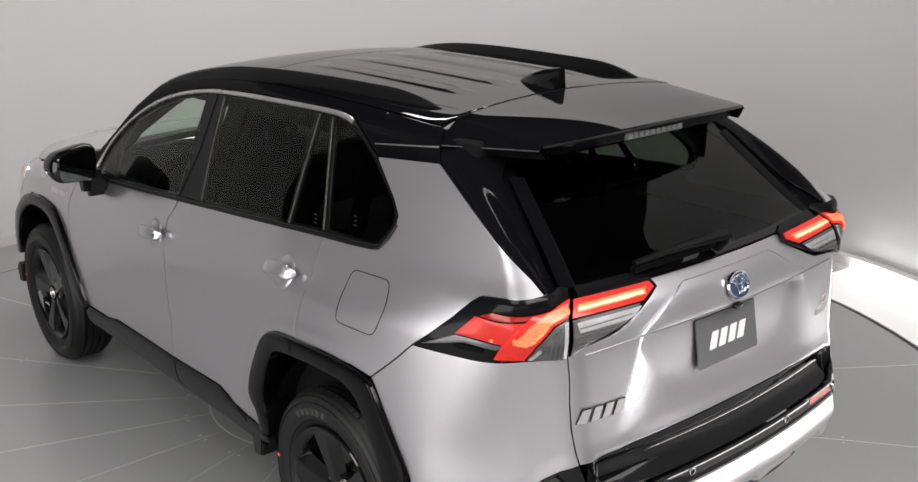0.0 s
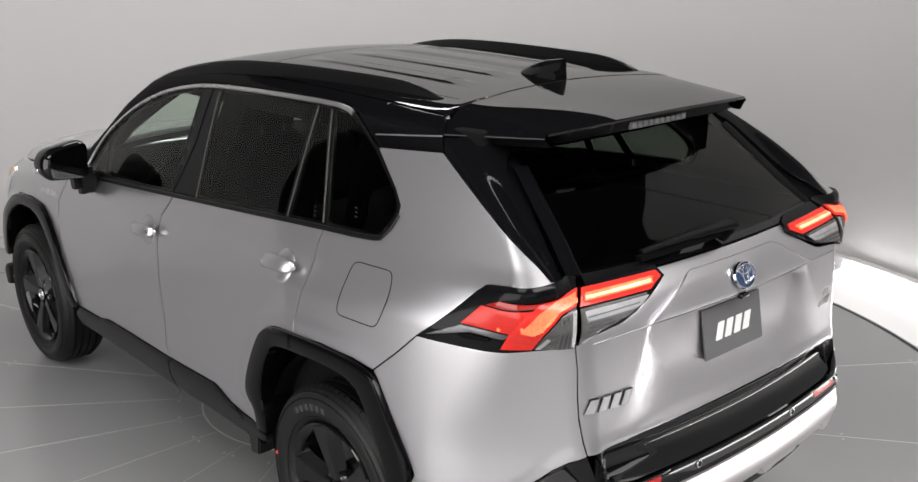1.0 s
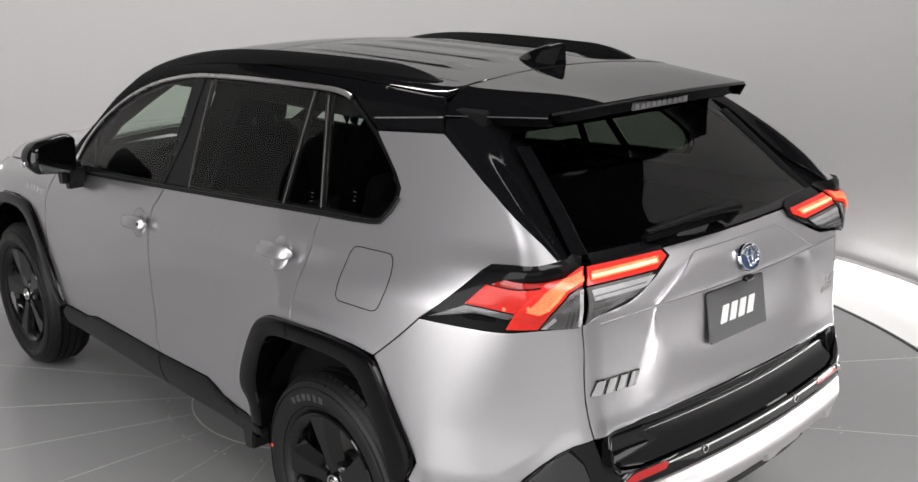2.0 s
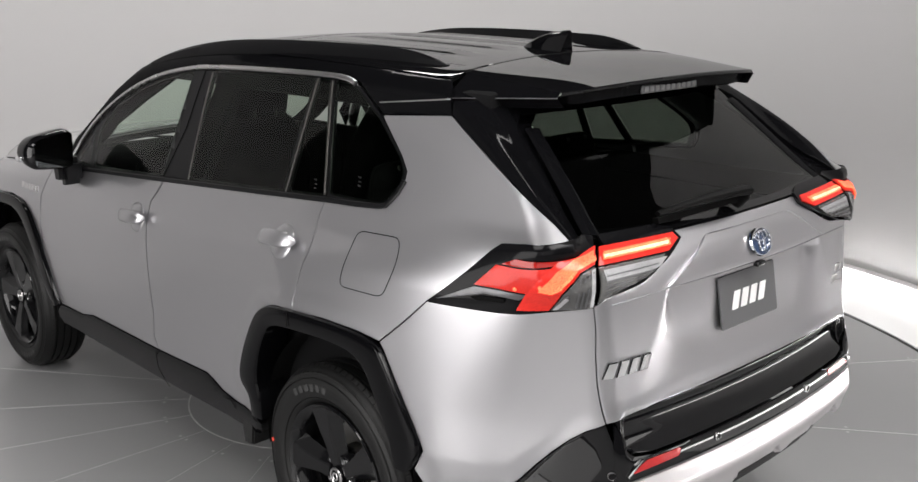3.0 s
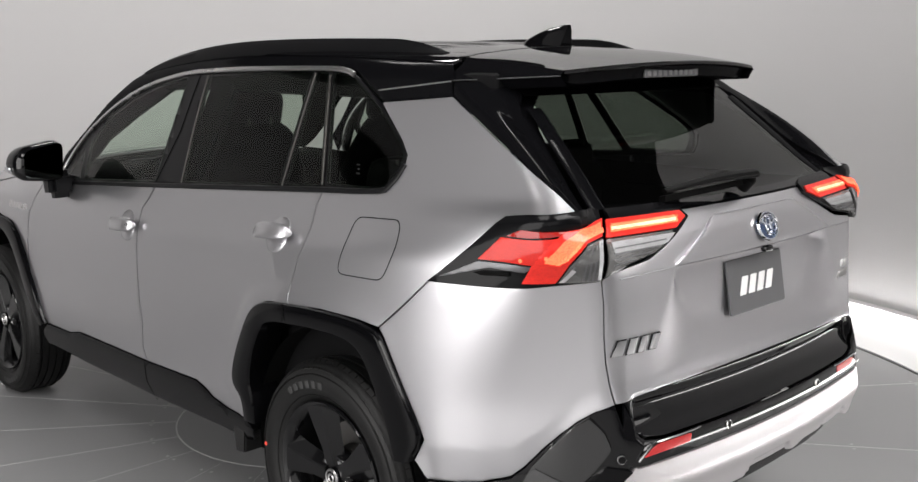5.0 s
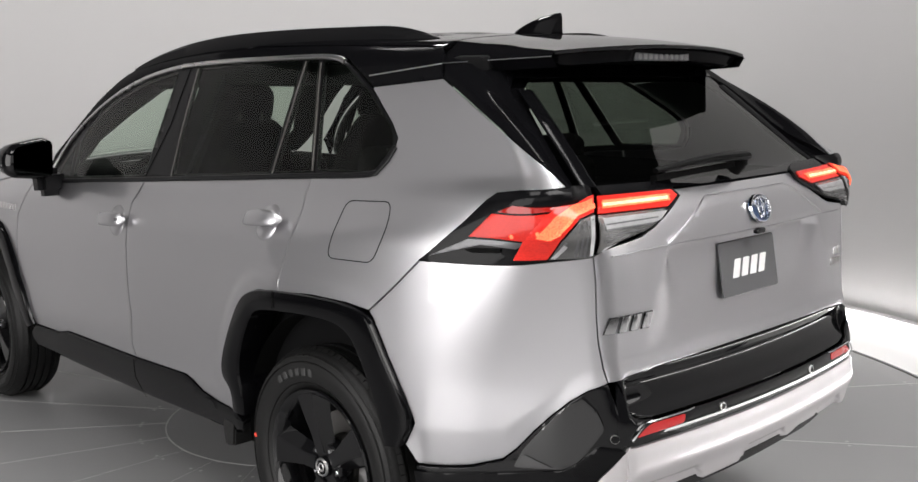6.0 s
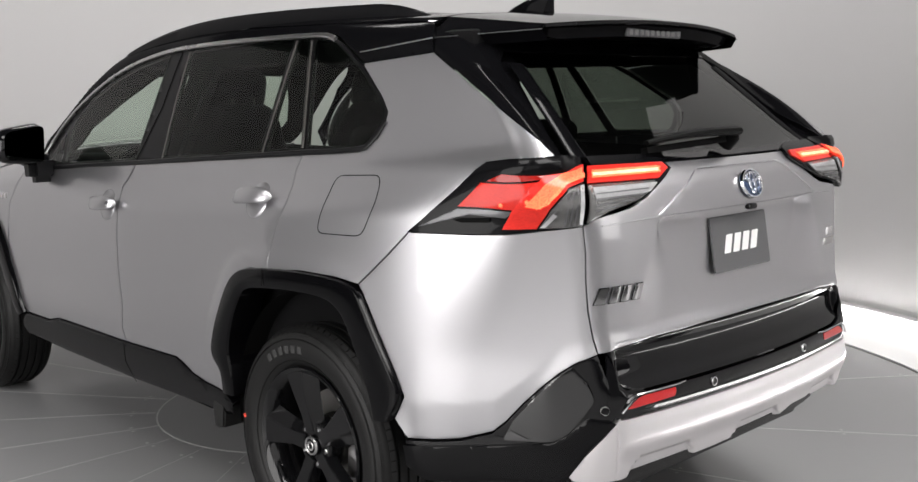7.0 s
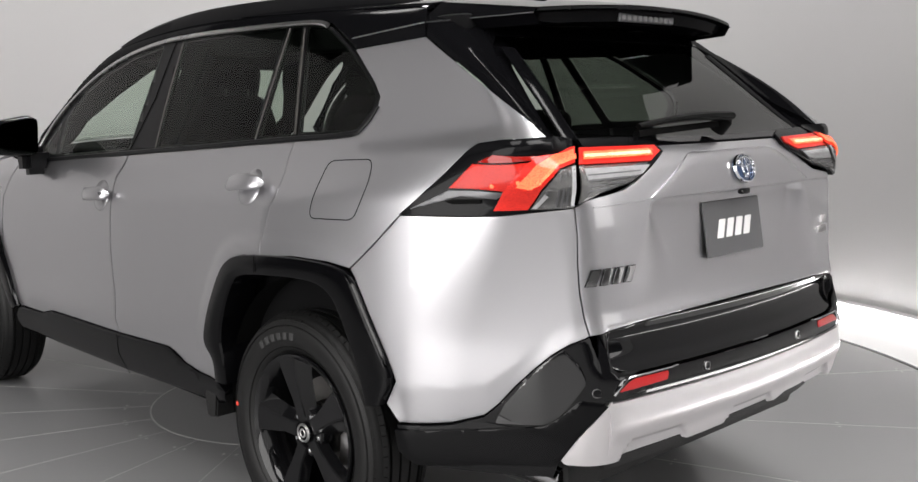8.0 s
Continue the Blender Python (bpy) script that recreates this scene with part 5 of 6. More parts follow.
FRONT_GLASS = [(2.575, 1.118, 0.01), (2.552, 1.262, 0.02), (2.40, 1.378), (2.22, 1.450), (2.03, 1.503), (1.785, 1.545, 0.02), (1.955, 1.163, 0.01)]
FRONT_QUARTER = [(2.765, 1.108, 0.01), (2.60, 1.245, 0.01), (2.615, 1.116, 0.01)]
REAR_GLASS = [(1.745, 1.178, 0.01), (1.635, 1.556, 0.012), (1.30, 1.570), (0.995, 1.574, 0.01), (1.135, 1.222, 0.01)]
REAR_FIXED = [(1.100, 1.226, 0.008), (0.968, 1.573, 0.008), (0.914, 1.573, 0.008), (0.914, 1.239, 0.008)]
QUARTER_GLASS = [(0.880, 1.246, 0.012), (0.878, 1.570, 0.012), (0.790, 1.566, 0.02), (0.650, 1.476), (0.552, 1.384), (0.530, 1.350, 0.02), (0.545, 1.315), (0.612, 1.256, 0.03)]


def inside(p, outline):
    hit = False
    for a, b in zip(outline, outline[1:] + outline[:1]):
        if (a[1] > p[1]) != (b[1] > p[1]) and p[0] < (b[0] - a[0]) * (p[1] - a[1]) / (b[1] - a[1]) + a[0]:
            hit = not hit
    return hit


def cut_windows(ob, outlines):
    """Opens the window surround where the panes are, by cutting along the panes' outlines."""
    bm = bmesh.new()
    flat = None
    bm.from_mesh(ob.data)
    for outline in outlines:
        pts = rounded(outline)
        ring = on_side(np.array([p.x for p in pts]), np.array([p.y for p in pts]))
        n = len(ring)
        for i in range(n):
            a, b = pts[i], pts[(i + 1) % n]
            d = (b - a)
            if d.length < 1e-4:
                continue
            # a plane that holds this edge and the diagonal along which the skin is read
            lowx, hix = sorted((a.x, b.x))
            lowy, hiy = sorted((a.y, b.y))
            near = [f for f in bm.faces if lowx - 0.07 < (f.calc_center_median().y - f.calc_center_median().x) < hix + 0.07 and lowy - 0.07 < f.calc_center_median().z < hiy + 0.07]
            if not near:
                continue
            geom = list({v for f in near for v in f.verts} | {e for f in near for e in f.edges} | set(near))
            normal = Vector((-d.y * -1.0, 0, 0))
            # in (s, z): normal (-d.y, d.x); s = y - x
            no = Vector((d.y, -d.y, d.x)).normalized()
            co = Vector((-a.x / 2, a.x / 2, a.y))
            bmesh.ops.bisect_plane(bm, geom=geom, dist=1e-5, plane_co=co, plane_no=no)
        flat_out = [(p.x, p.y) for p in pts]
        gone = []
        for f in bm.faces:
            c = f.calc_center_median()
            if inside((c.y - c.x, c.z), flat_out):
                gone.append(f)
        bmesh.ops.delete(bm, geom=gone, context="FACES")
    bmesh.ops.solidify(bm, geom=bm.faces[:], thickness=0.012)
    bm.to_mesh(ob.data)
    bm.free()


def roof():
    def ribs(x, y):
        h = np.zeros_like(x)
        for c in (-0.285, -0.095, 0.095, 0.285):
            r = np.clip((0.048 - np.abs(x - c)) / 0.022, 0, 1)
            h = h + 0.006 * r * r * (3 - 2 * r) * np.clip((y + 0.09) / 0.16, 0, 1) ** 2 * np.clip((0.90 - y) / 0.16, 0, 1)
        return h
    panel("roof", on_top, [(-0.555, -0.222), (-0.50, -0.217), (-0.25, -0.196), (0, -0.187), (0.25, -0.196), (0.50, -0.217), (0.555, -0.222), (0.552, 0.5), (0.545, 1.0), (0.53, 1.5), (0.3, 1.62), (0, 1.66), (-0.3, 1.62), (-0.53, 1.5), (-0.545, 1.0), (-0.552, 0.5)], BLACK_GLOSS, car, step=0.017, lift=0.001, carve=ribs, label="gloss black ribbed roof")
    bead("roof_joint", on_top, [(-0.45, 0.955), (0, 1.0), (0.45, 0.955)], 0.006, 0.0015, LINER, car)
    # rails
    for sgn in (-1, 1):
        path = []
        for k in range(49):
            t = k / 48
            y = -0.115 + 1.66 * t
            w = 0.472 + 0.128 * t - 0.012 * math.sin(math.pi * t)
            base = float(on_top(np.array([w]), np.array([y]))[0, 2])
            path.append((sgn * w, y, base))

        def section(t):
            swell = min(1, 7.0 * t, 2.4 * (1 - t))
            swell = swell * (2 - swell)
            h, w = 0.004 + 0.036 * swell, 0.007 + 0.010 * swell
            return [(w * 1.1, -0.012), (w, h * 0.55), (w * 0.55, h * 0.95), (-w * 0.35, h), (-w * 0.9, h * 0.7), (-w * 1.1, -0.012)]
        rail = part("roof_rail", tube(path, section), BLACK_SATIN, car, "black roof rail")
        bead("roof_ditch", on_top, [(sgn * (0.472 - 0.03), -0.16), (sgn * 0.47, 0.4), (sgn * 0.52, 1.1), (sgn * 0.55, 1.45)], 0.007, 0.0012, LINER, car, step=0.04)
    # fin antenna
    bm, rings = bmesh.new(), []
    z0 = 1.650
    for k in range(17):
        t = k / 16
        y = 0.018 - 0.19 * t
        h = 0.070 * (0.06 + 0.94 * min(1, t / 0.86) ** 0.62)
        w = 0.043 * math.sin(math.pi * min(0.80, 0.10 + 0.62 * t)) ** 0.7
        rings.append([bm.verts.new((w * c * (1 - 0.62 * min(1, v) ** 0.9), y - (0.018 * v if t > 0.7 else 0), z0 - 0.012 + (h + 0.012) * v)) for c, v in ((-1, 0), (-0.95, 0.2), (-0.85, 0.45), (-0.8, 0.75), (-0.5, 0.95), (0, 1), (0.5, 0.95), (0.8, 0.75), (0.85, 0.45), (0.95, 0.2), (1, 0))])
    for a, b in zip(rings, rings[1:]):
        for i in range(10):
            bm.faces.new((a[i], a[i + 1], b[i + 1], b[i]))
    bm.faces.new(rings[0])
    bm.faces.new(rings[-1][::-1])
    bmesh.ops.recalc_face_normals(bm, faces=bm.faces[:])
    part("fin_antenna", bm, BLACK_GLOSS, car, "gloss black shark fin antenna on the roof", smooth=50)


def lower_trim():
    sill = panel("sill_cladding", on_side, SILL_TOP + [(3.02, 0.40), (2.95, 0.34), (2.6, 0.325), (2.0, 0.325), (1.6, 0.335), (1.30, 0.35), (1.29, 0.40)], BLACK_ARCH, car, lift=0.010, depth=0.10, rim=0.012, round_off=0.009, label="black sill cladding")
    both(sill)
    both(bead("sill_gap", on_side, [(2.02, 0.478), (2.025, 0.40), (1.97, 0.325)], 0.004, 0.001, LINER, car, lift=0.0105))
    profile = [(0.0, -0.004), (0.012, 0.012), (0.05, 0.0185), (0.10, 0.020), (0.5, 0.0195), (0.86, 0.018), (0.95, 0.016), (1.0, 0.009)]
    outer = ARCH_EDGE
    inner = [(1.255, 0.44), (1.262, 0.52), (1.285, 0.58), (1.265, 0.66), (1.222, 0.740), (1.188, 0.782), (1.15, 0.805), (1.10, 0.815), (1.03, 0.823), (0.884, 0.836), (0.757, 0.836), (0.70, 0.815), (0.665, 0.78), (0.612, 0.69), (0.575, 0.61), (0.562, 0.57), (0.550, 0.53)]
    both(band("rear_arch_trim", on_side, outer, inner, profile, BLACK_ARCH, car, n=90, flange=0.09, label="black rear wheel arch trim"))
    both(bead("arch_gap", on_side, [(1.052, 0.884), (1.054, 0.830)], 0.004, 0.001, LINER, car, lift=0.022))
    outer = [(2.955, 0.452), (3.03, 0.585), (3.09, 0.66), (3.14, 0.737), (3.21, 0.815), (3.30, 0.868), (3.46, 0.885), (3.65, 0.87), (3.78, 0.815), (3.88, 0.70), (3.93, 0.58), (3.92, 0.50)]
    inner = [(3.02, 0.43), (3.09, 0.52), (3.15, 0.60), (3.20, 0.685), (3.26, 0.755), (3.34, 0.812), (3.46, 0.832), (3.62, 0.82), (3.73, 0.765), (3.82, 0.66), (3.86, 0.56), (3.86, 0.50)]
    both(band("front_arch_trim", on_side, outer, inner, profile, BLACK_ARCH, car, n=70, flange=0.09, label="black front wheel arch trim"))
    spots = [on_top(np.array([w]), np.array([y]))[0] for w, y in ((0.66, 3.2), (0.715, 3.05), (0.74, 2.85), (0.748, 2.6), (0.74, 2.42))]
    wing = [(float(p[1] + abs(p[0])), float(p[2])) for p in spots]
    both(panel("front_fender", on_side, SEAM_FRONT + [(3.03, 0.585), (3.09, 0.66), (3.14, 0.737), (3.21, 0.81), (3.30, 0.865), (3.46, 0.885), (3.65, 0.87), (3.78, 0.815), (3.86, 0.78), (4.0, 0.86), (3.93, 0.93)] + wing + [(2.99, 1.078)], SILVER, car))
    for y in (0.508, 3.12):
        x = 0.845
        flap = part("mud_flap", prism([(y - 0.02, 0.30), (y + 0.035, 0.29), (y + 0.05, 0.37), (y + 0.02, 0.41), (y - 0.03, 0.40)], -x - 0.02, -x + 0.12, 0.006), BLACK_MATT, car, "black plastic flap at the wheel arch")
        both(flap)
    # wheel houses
    for y in (0.0, 2.63):
        bm = lathe([(-0.835, 0.43), (-0.55, 0.43), (-0.50, 0.40), (-0.50, 0.02)], 40, -10, 178)
        bm.transform(Matrix.Translation((0, y, 0.40)))
        both(part("wheelhouse", bm, LINER, car, "dark felt wheelhouse liner"))


def nose():
    """The plain front, which closes the car."""
    panel("bonnet", on_top, [(-0.70, 2.45), (0, 2.50), (0.70, 2.45), (0.745, 2.6), (0.738, 2.85), (0.712, 3.05), (0.55, 3.30), (0, 3.40), (-0.55, 3.30), (-0.712, 3.05), (-0.738, 2.85), (-0.745, 2.6)], SILVER, car, step=0.035, label="silver bonnet")
    panel("front_bumper", on_nose, [(-0.74, 0.36), (0.74, 0.36), (0.76, 0.60), (0.70, 0.82), (0.45, 0.90), (-0.45, 0.90), (-0.70, 0.82), (-0.76, 0.60)], SILVER, car, step=0.05, label="silver front bumper")
    w = panel("windscreen", on_top, [(-0.53, 1.52), (-0.3, 1.63), (0, 1.665), (0.3, 1.63), (0.53, 1.52), (0.64, 2.05), (0.66, 2.25), (0.4, 2.38), (0, 2.41), (-0.4, 2.38), (-0.66, 2.25), (-0.64, 2.05)], GLASS_LIGHT, car, depth=0, step=0.05, rim=0, round_off=0, gap=0, label="lightly tinted windscreen")
    w.visible_shadow = False
    panel("cowl", on_top, [(-0.60, 2.31), (-0.4, 2.37), (0, 2.40), (0.4, 2.37), (0.60, 2.31), (0.62, 2.455), (0, 2.51), (-0.62, 2.455)], BLACK_MATT, car, step=0.05, lift=-0.006, depth=0.03, label="black cowl below the windscreen")
    lamp = panel("headlamp", on_side, [(3.78, 0.962), (3.92, 0.935), (4.02, 0.86), (3.96, 0.80), (3.86, 0.82)], LAMP_CLEAR, car, lift=0.006, depth=0.03, label="clear headlamp with an amber corner")
    panel("turn_lens", on_side, [(3.80, 0.955), (3.90, 0.935), (3.93, 0.90), (3.86, 0.90)], AMBER, lamp, lift=0.009, depth=0.004)
    both(lamp)
    lettering_side(2.98, 0.0)


def lettering_side(s, dz):
    for k in range(6):
        c = 3.155 + 0.034 * k
        both(panel("badge_text", on_side, [(c - 0.012, 0.932), (c + 0.013, 0.932), (c + 0.010, 0.958), (c - 0.015, 0.958)], SATIN_CHROME, car, lift=0.003, depth=0.004, gap=0, rim=0.002, round_off=0.001, step=0.05))


def door_mirrors():
    spot = Matrix.Translation((-0.955, 1.885, 1.200)) @ pose(0, 0, 0, 0, 3, 10)
    bm = bmesh.new()
    bmesh.ops.create_cube(bm, size=1, matrix=Matrix.Diagonal((0.232, 0.16, 0.206, 1)))
    for v in bm.verts:
        if v.co.y > 0:
            v.co.x *= 0.78
            v.co.z *= 0.70
        if v.co.x < 0:
            v.co.z = v.co.z * 0.68 - 0.014
    bmesh.ops.bevel(bm, geom=bm.edges[:], offset=0.056, segments=6, profile=0.5, affect="EDGES")
    bm.transform(spot)
    m = part("door_mirror", bm, BLACK_GLOSS, car, "gloss black door mirror", smooth=60)
    bm = bmesh.new()
    f = bm.faces.new([bm.verts.new((p.x, 0, p.y)) for p in rounded([(-0.086, -0.066, 0.03), (0.088, -0.078, 0.03), (0.088, 0.078, 0.03), (-0.086, 0.042, 0.03)])])
    bmesh.ops.solidify(bm, geom=[f], thickness=0.004)
    bm.transform(spot @ Matrix.Translation((0, -0.0805, 0)))
    bmesh.ops.recalc_face_normals(bm, faces=bm.faces[:])
    part("mirror_glass", bm, MIRROR, m, "dark mirror glass")
    part("mirror_arm", prism([(1.845, 1.035), (1.93, 1.03), (1.96, 1.15), (1.85, 1.15)], -0.905, -0.79, 0.026), BLACK_SATIN, m, "black mirror foot on the door")
    part("turn_lamp", box(-1.058, 1.878, 1.168, 0.02, 0.05, 0.022, 0.006), LAMP_CLEAR, m, "clear turn lamp on the mirror")
    both(m)


def seat(name, x, y, z, width, label, bench=False):
    s = tagged(part(name, box(x, y, z, width, 0.50, 0.36, 0.05, 3), SEAT, None), label, "seat")
    tall = 0.55 if bench else 0.73
    back = box(0, 0, tall / 2, width * 0.96, 0.15, tall, 0.055, 3)
    for k in range(1, 8):
        bmesh.ops.bisect_plane(back, geom=back.verts[:] + back.edges[:] + back.faces[:], plane_co=(0, 0, tall * k / 8), plane_no=(0, 0, 1))
    for v in back.verts:
        v.co.x *= 1 - (0.08 if bench else 0.48) * max(0, v.co.z / tall - 0.7) / 0.3
    back.transform(Matrix.Translation((x, y - 0.24, z + 0.04)) @ pose(0, 0, 0, 18, 0, 0))
    part("backrest", back, SEAT, s)
    heads = (-0.42, 0.42) if bench else (0,)
    for h in heads:
        hx = x + h * (width / 1.25 if bench else 1)
        hr = box(0, 0, tall + (0.0 if bench else 0.065), 0.25, 0.11, 0.17, 0.05, 3)
        hr.transform(Matrix.Translation((hx, y - 0.23, z + 0.02)) @ pose(0, 0, 0, 14, 0, 0))
        part("headrest", hr, SEAT, s)
        for d in (-0.05, 0.05):
            rod = lathe([(0, 0.0), (0, 0.006), (0.12, 0.006), (0.12, 0.0)], 8)
            rod.transform(Matrix.Translation((hx + d, y - 0.24 - 0.31 * tall, z + tall * 0.93)) @ pose(0, 0, 0, 0, -90, 0))
            part("headrest_rod", rod, IRON, s)
    return s


def cabin():
    part("cabin_floor", box(0, 0.9, 0.42, 1.5, 3.0, 0.05), CABIN, car, "dark cabin floor")
    part("load_floor", box(0, -0.45, 0.70, 1.15, 0.8, 0.05), CABIN, car, "dark load floor")
    part("dashboard", box(0, 2.17, 0.94, 1.40, 0.42, 0.36, 0.08, 3), CABIN, car, "dark dashboard")
    lining = panel("roof_lining", on_top, [(-0.50, -0.15), (0.50, -0.15), (0.50, 1.45), (-0.50, 1.45)], CABIN, car, lift=-0.03, depth=0.0, step=0.08, rim=0, round_off=0, label="dark roof lining")
    wheel = lathe([(0.016 * math.cos(q), 0.18 + 0.016 * math.sin(q)) for q in (k * math.tau / 10 for k in range(11))], 40)
    wheel.transform(Matrix.Translation((-0.36, 1.93, 1.0)) @ pose(0, 0, 0, 0, 0, -90) @ pose(0, 0, 0, 0, 25, 0))
    part("steering_wheel", wheel, CABIN, car, "black steering wheel")
    panel("header_lining", on_top, [(-0.56, 1.47), (-0.3, 1.60), (0, 1.635), (0.3, 1.60), (0.56, 1.47), (0.535, 1.70), (0.43, 1.79), (0, 1.815), (-0.36, 1.80), (-0.535, 1.70)], CABIN, car, lift=-0.012, depth=0.01, step=0.05, rim=0, round_off=0, gap=0, label="dark lining over the windscreen")
    both(panel("pillar_lining", on_top, [(-0.57, 1.47), (-0.655, 2.05), (-0.672, 2.26), (-0.535, 2.27), (-0.53, 2.08), (-0.45, 1.95), (-0.39, 1.87), (-0.34, 1.79)], CABIN, car, lift=-0.014, depth=0.01, step=0.05, rim=0, round_off=0, gap=0, label="dark lining of the front pillar"))
    middle = prism([(1.00, 1.10), (1.16, 1.10), (1.07, 1.56), (0.90, 1.56)], -0.0, 0.05, 0.015)
    for v in middle.verts:
        v.co.x += -0.735 + (v.co.z - 1.10) * 0.37
    both(part("middle_pillar", middle, CABIN, car, "dark lining of the middle pillar"))
    for sgn in (-1, 1):
        rail = box(sgn * 0.525, 0.55, 1.535, 0.10, 1.9, 0.085, 0.02)
        part("cant_lining", rail, CABIN, car, "dark lining above the side windows")
        part("side_lining", box(sgn * 0.74, 0.9, 0.80, 0.03, 2.9, 0.62), CABIN, car, "dark door lining")


def wheel(y, x, turn):
    """A black alloy wheel with tyre, facing to the left; x is the outer face of the tyre."""
    w = lathe([(0.215, 0.215), (0.205, 0.236), (0.19, 0.222), (0.10, 0.205), (0.035, 0.212), (0.016, 0.226), (0.010, 0.2385), (0.016, 0.2415), (0.024, 0.2395)], 72)
    hub = part("wheel", w, WHEEL_BLACK, car, "gloss black alloy wheel")
    prof = [(0.034, 0.232), (0.020, 0.246), (0.006, 0.268), (-0.002, 0.295), (0.000, 0.318), (0.008, 0.338), (0.020, 0.351), (0.032, 0.3575)]
    for g in (0.058, 0.092, 0.128, 0.162):
        prof += [(g - 0.0045, 0.362), (g - 0.004, 0.3545), (g + 0.004, 0.3545), (g + 0.0045, 0.362)]
    prof += [(0.188, 0.3575), (0.20, 0.351), (0.212, 0.338), (0.220, 0.318), (0.222, 0.295), (0.214, 0.268), (0.20, 0.246), (0.19, 0.232)]
    tyre = part("tyre", lathe(prof, 120), RUBBER, hub, "black rubber tyre")
    # shoulder blocks
    bm = bmesh.new()
    for k in range(78):
        a = radians(360 / 78 * k)
        for x0, x1, r0, r1 in ((0.010, 0.046, 0.343, 0.3645), (0.174, 0.210, 0.3645, 0.343)):
            vs = []
            for dx, r in ((x0, r0), (x1, r1)):
                for d in (-0.035, 0.035):
                    q = a + d
                    vs += [bm.verts.new((dx, (r - 0.012) * math.cos(q), (r - 0.012) * math.sin(q))), bm.verts.new((dx, (r + 0.001) * math.cos(q), (r + 0.001) * math.sin(q)))]
            for f in ((1, 3, 7, 5), (0, 1, 5, 4), (2, 6, 7, 3), (0, 2, 3, 1), (4, 5, 7, 6)):
                bm.faces.new([vs[i] for i in f])
    bmesh.ops.recalc_face_normals(bm, faces=bm.faces[:])
    part("tread_pattern", bm, RUBBER, tyre, smooth=0)["kind"] = "stuff"
    for r, wd in ((0.262, 0.0015), (0.327, 0.002)):
        xx = 0.0095 if r < 0.3 else 0.0015
        part("sidewall_rib", lathe([(xx + 0.002, r - wd), (xx - 0.0025, r), (xx + 0.002, r + wd)], 90), RUBBER, tyre)
    for mid_a, count in ((72, 6), (252, 6)):
        for k in range(count):
            a = mid_a + (k - (count - 1) / 2) * 6.4
            bm = box(0, 0, 0, 0.003, 0.020, 0.024, 0.002, 1)
            bm.transform(pose(0, 0, 0, a) @ Matrix.Translation((-0.0015, 0.2955, 0)) @ pose(0, 0, 0, 90))
            part("sidewall_mark", bm, TYRE_MARK, tyre)
    bm = lathe([(-0.002, 0.0), (-0.0022, 0.007), (0.004, 0.0075)], 16)
    bm.transform(pose(0, 0, 0, 5) @ Matrix.Translation((0.001, 0.318, 0.0)))
    part("paint_mark", bm, RED_MARK, tyre, "small red paint dot")
    # five broad blades, each with one sloping flank
    for k in range(5):
        a = 72 * k + turn
        face = [(0.026, 0.040), (0.028, 0.095), (0.046, 0.165), (0.064, 0.226), (-0.022, 0.234), (-0.016, 0.165), (-0.014, 0.095), (-0.018, 0.040)]
        foot = [(0.034, 0.040), (0.038, 0.095), (0.056, 0.165), (0.074, 0.222), (-0.060, 0.226), (-0.050, 0.165), (-0.040, 0.095), (-0.034, 0.040)]
        bm = bmesh.new()
        dish = lambda r: 0.016 + 0.020 * max(0.0, 1 - r / 0.19) ** 1.2
        up = [bm.verts.new((dish(math.hypot(y, z)), y, z)) for y, z in face]
        lo = [bm.verts.new((dish(math.hypot(y, z)) + 0.034, y, z)) for y, z in foot]
        bm.faces.new(up)
        bm.faces.new(lo[::-1])
        for i in range(8):
            bm.faces.new((up[i], lo[i], lo[(i + 1) % 8], up[(i + 1) % 8]))
        bmesh.ops.recalc_face_normals(bm, faces=bm.faces[:])
        bmesh.ops.bevel(bm, geom=[e for e in bm.edges if e.verts[0] in up and e.verts[1] in up], offset=0.0025, segments=2, affect="EDGES")
        bm.transform(pose(0, 0, 0, a))
        part("spoke", bm, WHEEL_BLACK, hub)
        bm = prism([(-0.075, 0.214), (-0.060, 0.205), (0.005, 0.212), (0.005, 0.222), (-0.05, 0.226), (-0.078, 0.222)], 0.030, 0.060, 0.003)
        bm.transform(pose(0, 0, 0, a + 22))
        part("rim_lug", bm, WHEEL_BLACK, hub)
        bm = lathe([(0.018, 0.0), (0.019, 0.006), (0.024, 0.0095), (0.05, 0.0105)], 6)
        bm.transform(pose(0, 0, 0, a + 36) @ Matrix.Translation((0.016, 0, 0.057)))
        part("wheel_nut", bm, CHROME, hub)
    part("hub_disc", lathe([(0.040, 0.0), (0.038, 0.070), (0.050, 0.078), (0.08, 0.078)], 40), WHEEL_BLACK, hub)
    cap = part("centre_cap", lathe([(0.022, 0.0), (0.023, 0.026), (0.028, 0.031), (0.05, 0.032)], 32), BLACK_GLOSS, hub, "black centre cap with a chrome ring")
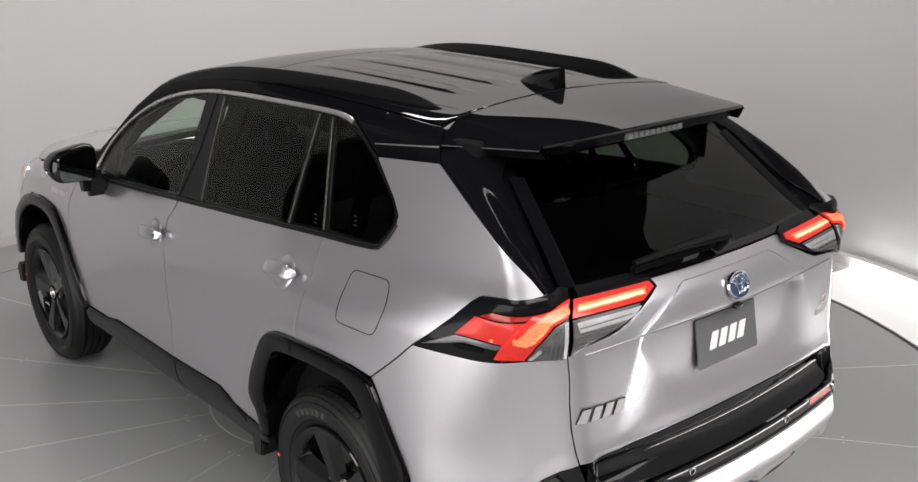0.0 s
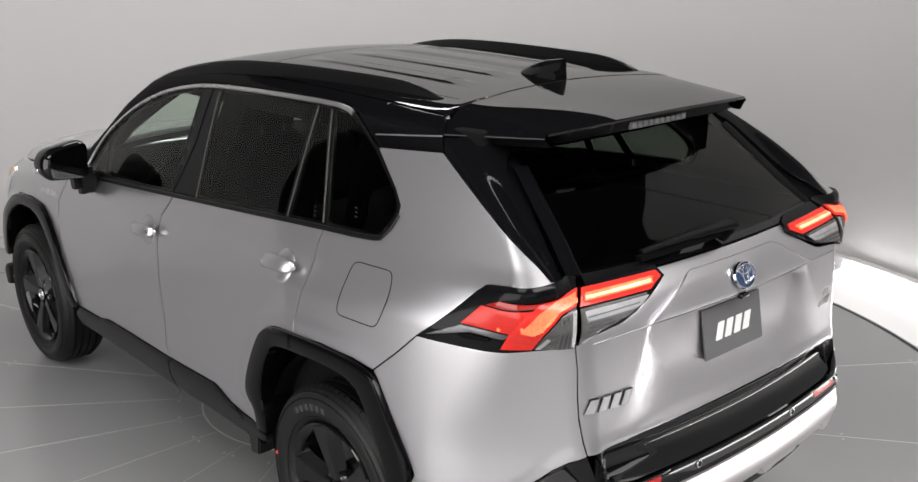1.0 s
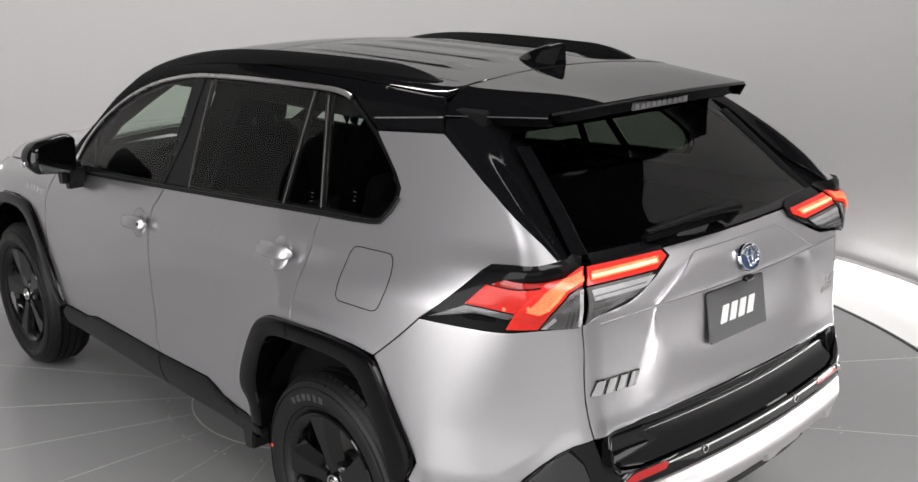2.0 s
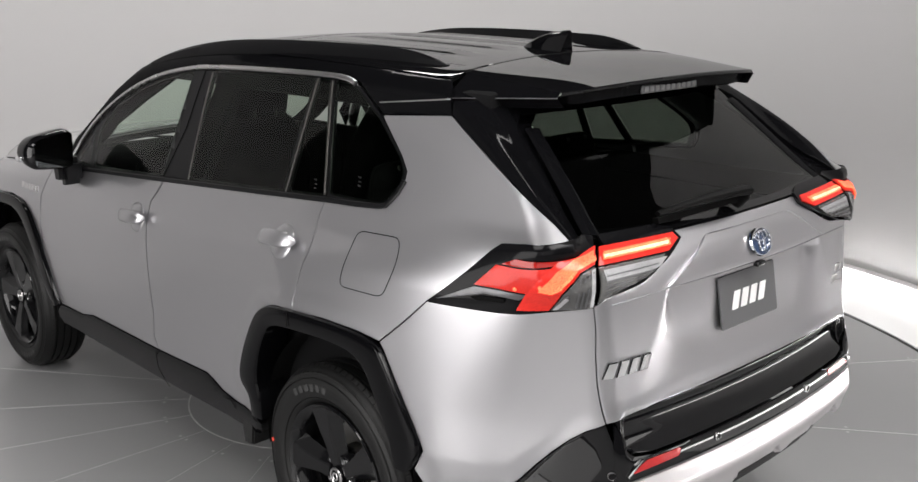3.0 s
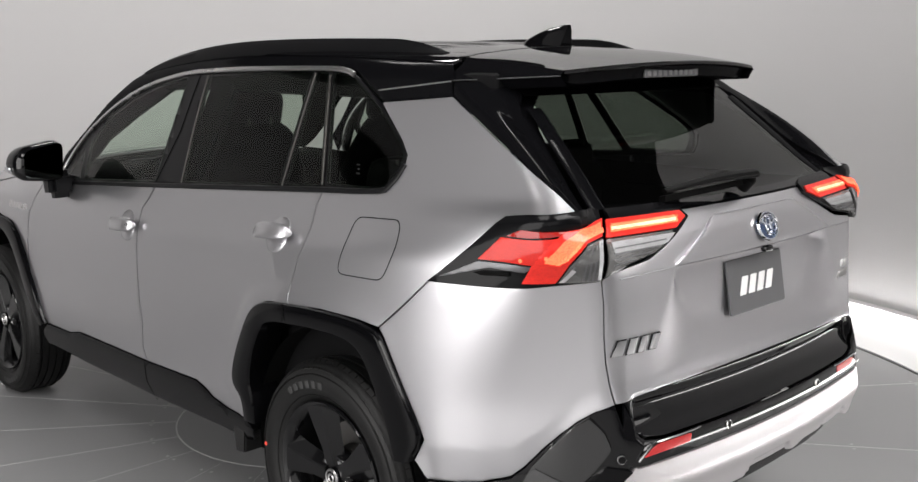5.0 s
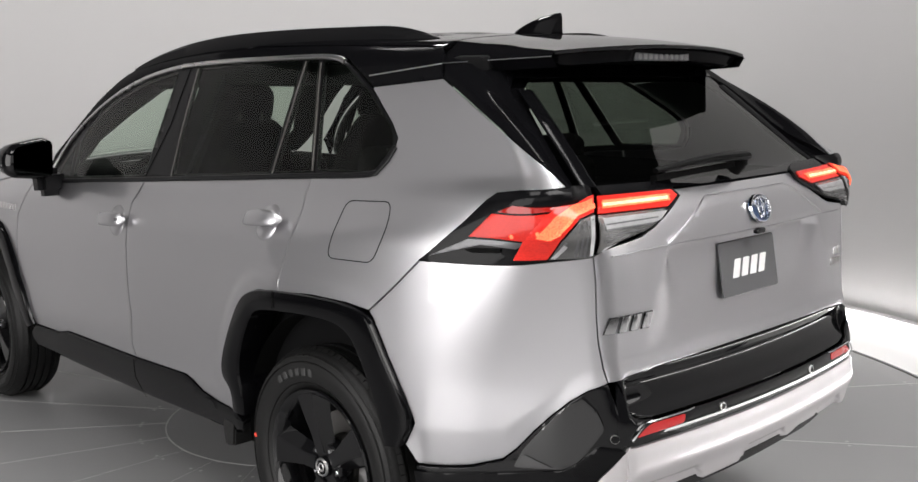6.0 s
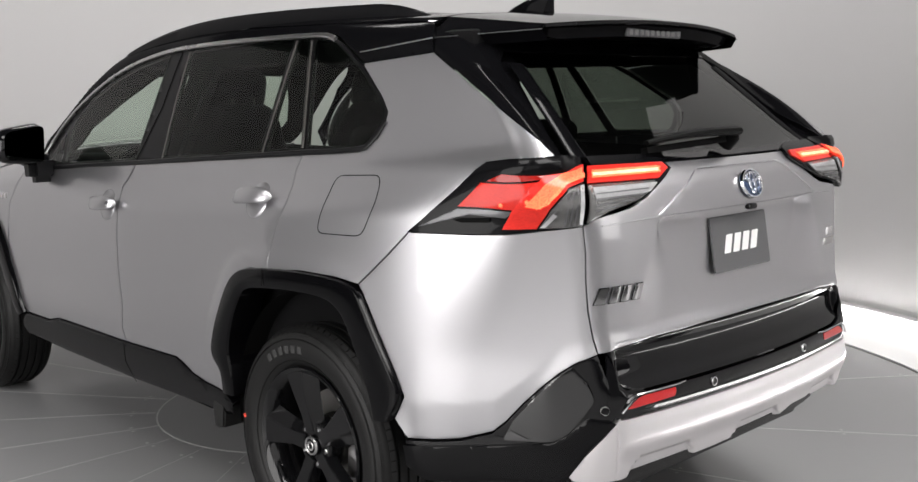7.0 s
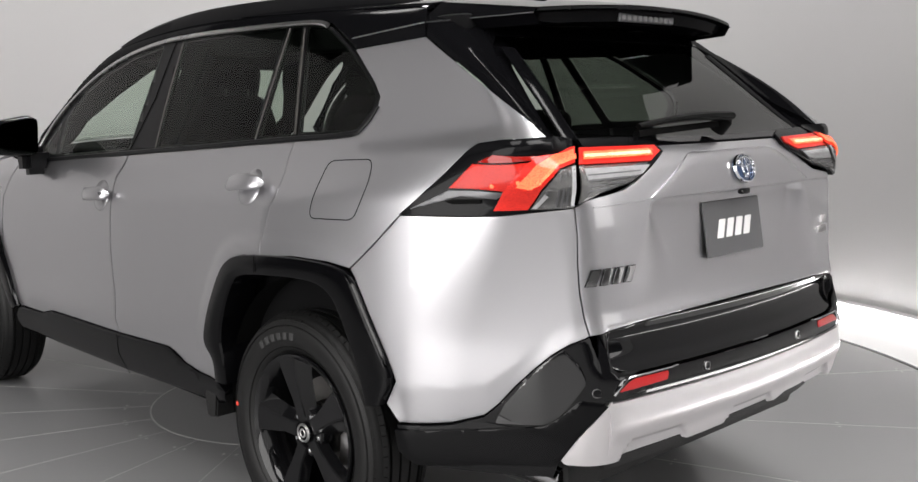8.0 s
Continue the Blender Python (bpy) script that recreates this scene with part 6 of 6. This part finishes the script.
    part("cap_ring", lathe([(0.024, 0.0215), (0.0205, 0.0235), (0.0205, 0.0265), (0.026, 0.029)], 32), SATIN_CHROME, cap)
    part("cap_mark", lathe([(0.0215, 0.0085), (0.0195, 0.0105), (0.0195, 0.0125), (0.0215, 0.0145)], 24), SATIN_CHROME, cap)
    part("brake_disc", lathe([(0.125, 0.08), (0.125, 0.152), (0.137, 0.152), (0.137, 0.08)], 48), STEEL, hub, "grey brake disc")
    part("brake_hat", lathe([(0.085, 0.0), (0.09, 0.08), (0.128, 0.083)], 32), IRON, hub)
    bm = prism([(-0.085, -0.10), (-0.15, -0.085), (-0.172, -0.01), (-0.14, 0.03), (-0.095, 0.01), (-0.09, -0.05)], 0.085, 0.15, 0.008)
    part("brake_caliper", bm, SATIN_CHROME, hub, "bare metal brake caliper")
    hub.matrix_basis = Matrix.Translation((x, y, 0.362))
    return hub


def right_wheel(left):
    other = copy_thing(left, Matrix.Translation((-left.location.x, left.location.y, left.location.z)) @ pose(0, 0, 0, 0, 0, 180))
    return other


body_core()
doors()
quarter()
rear_bumper()
tailgate()
tail_lamps()
greenhouse()
roof()
lower_trim()
nose()
door_mirrors()
cabin()
for yy in (0.0, 2.63):
    left = wheel(yy, -0.888, -12.0)
    right_wheel(left)
for xx in (-0.36, 0.36):
    seat("front_seat", xx, 1.56, 0.62, 0.50, "black leather front seat with headrest")
seat("rear_seat", 0, 0.54, 0.66, 1.25, "black leather rear bench with two headrests", True)
for sgn in (-1, 1):
    bm = tube([(sgn * 0.57, -0.56, 0.362), (sgn * 0.57, -0.70, 0.362), (sgn * 0.57, -0.775, 0.356)], [(0.055 * math.cos(q), 0.036 * math.sin(q)) for q in (k * math.tau / 20 for k in range(20))])
    pipe = part("exhaust_tip", bm, CHROME, car, "chrome exhaust tip")
    # dark plate stands for the shade inside the pipe's mouth
    part("exhaust_bore", box(sgn * 0.57, -0.776, 0.356, 0.085, 0.004, 0.05, 0.001), LINER, pipe)
part("underbody", box(0, 1.2, 0.36, 1.2, 4.0, 0.10, 0.03), BLACK_MATT, car, "dark underbody")
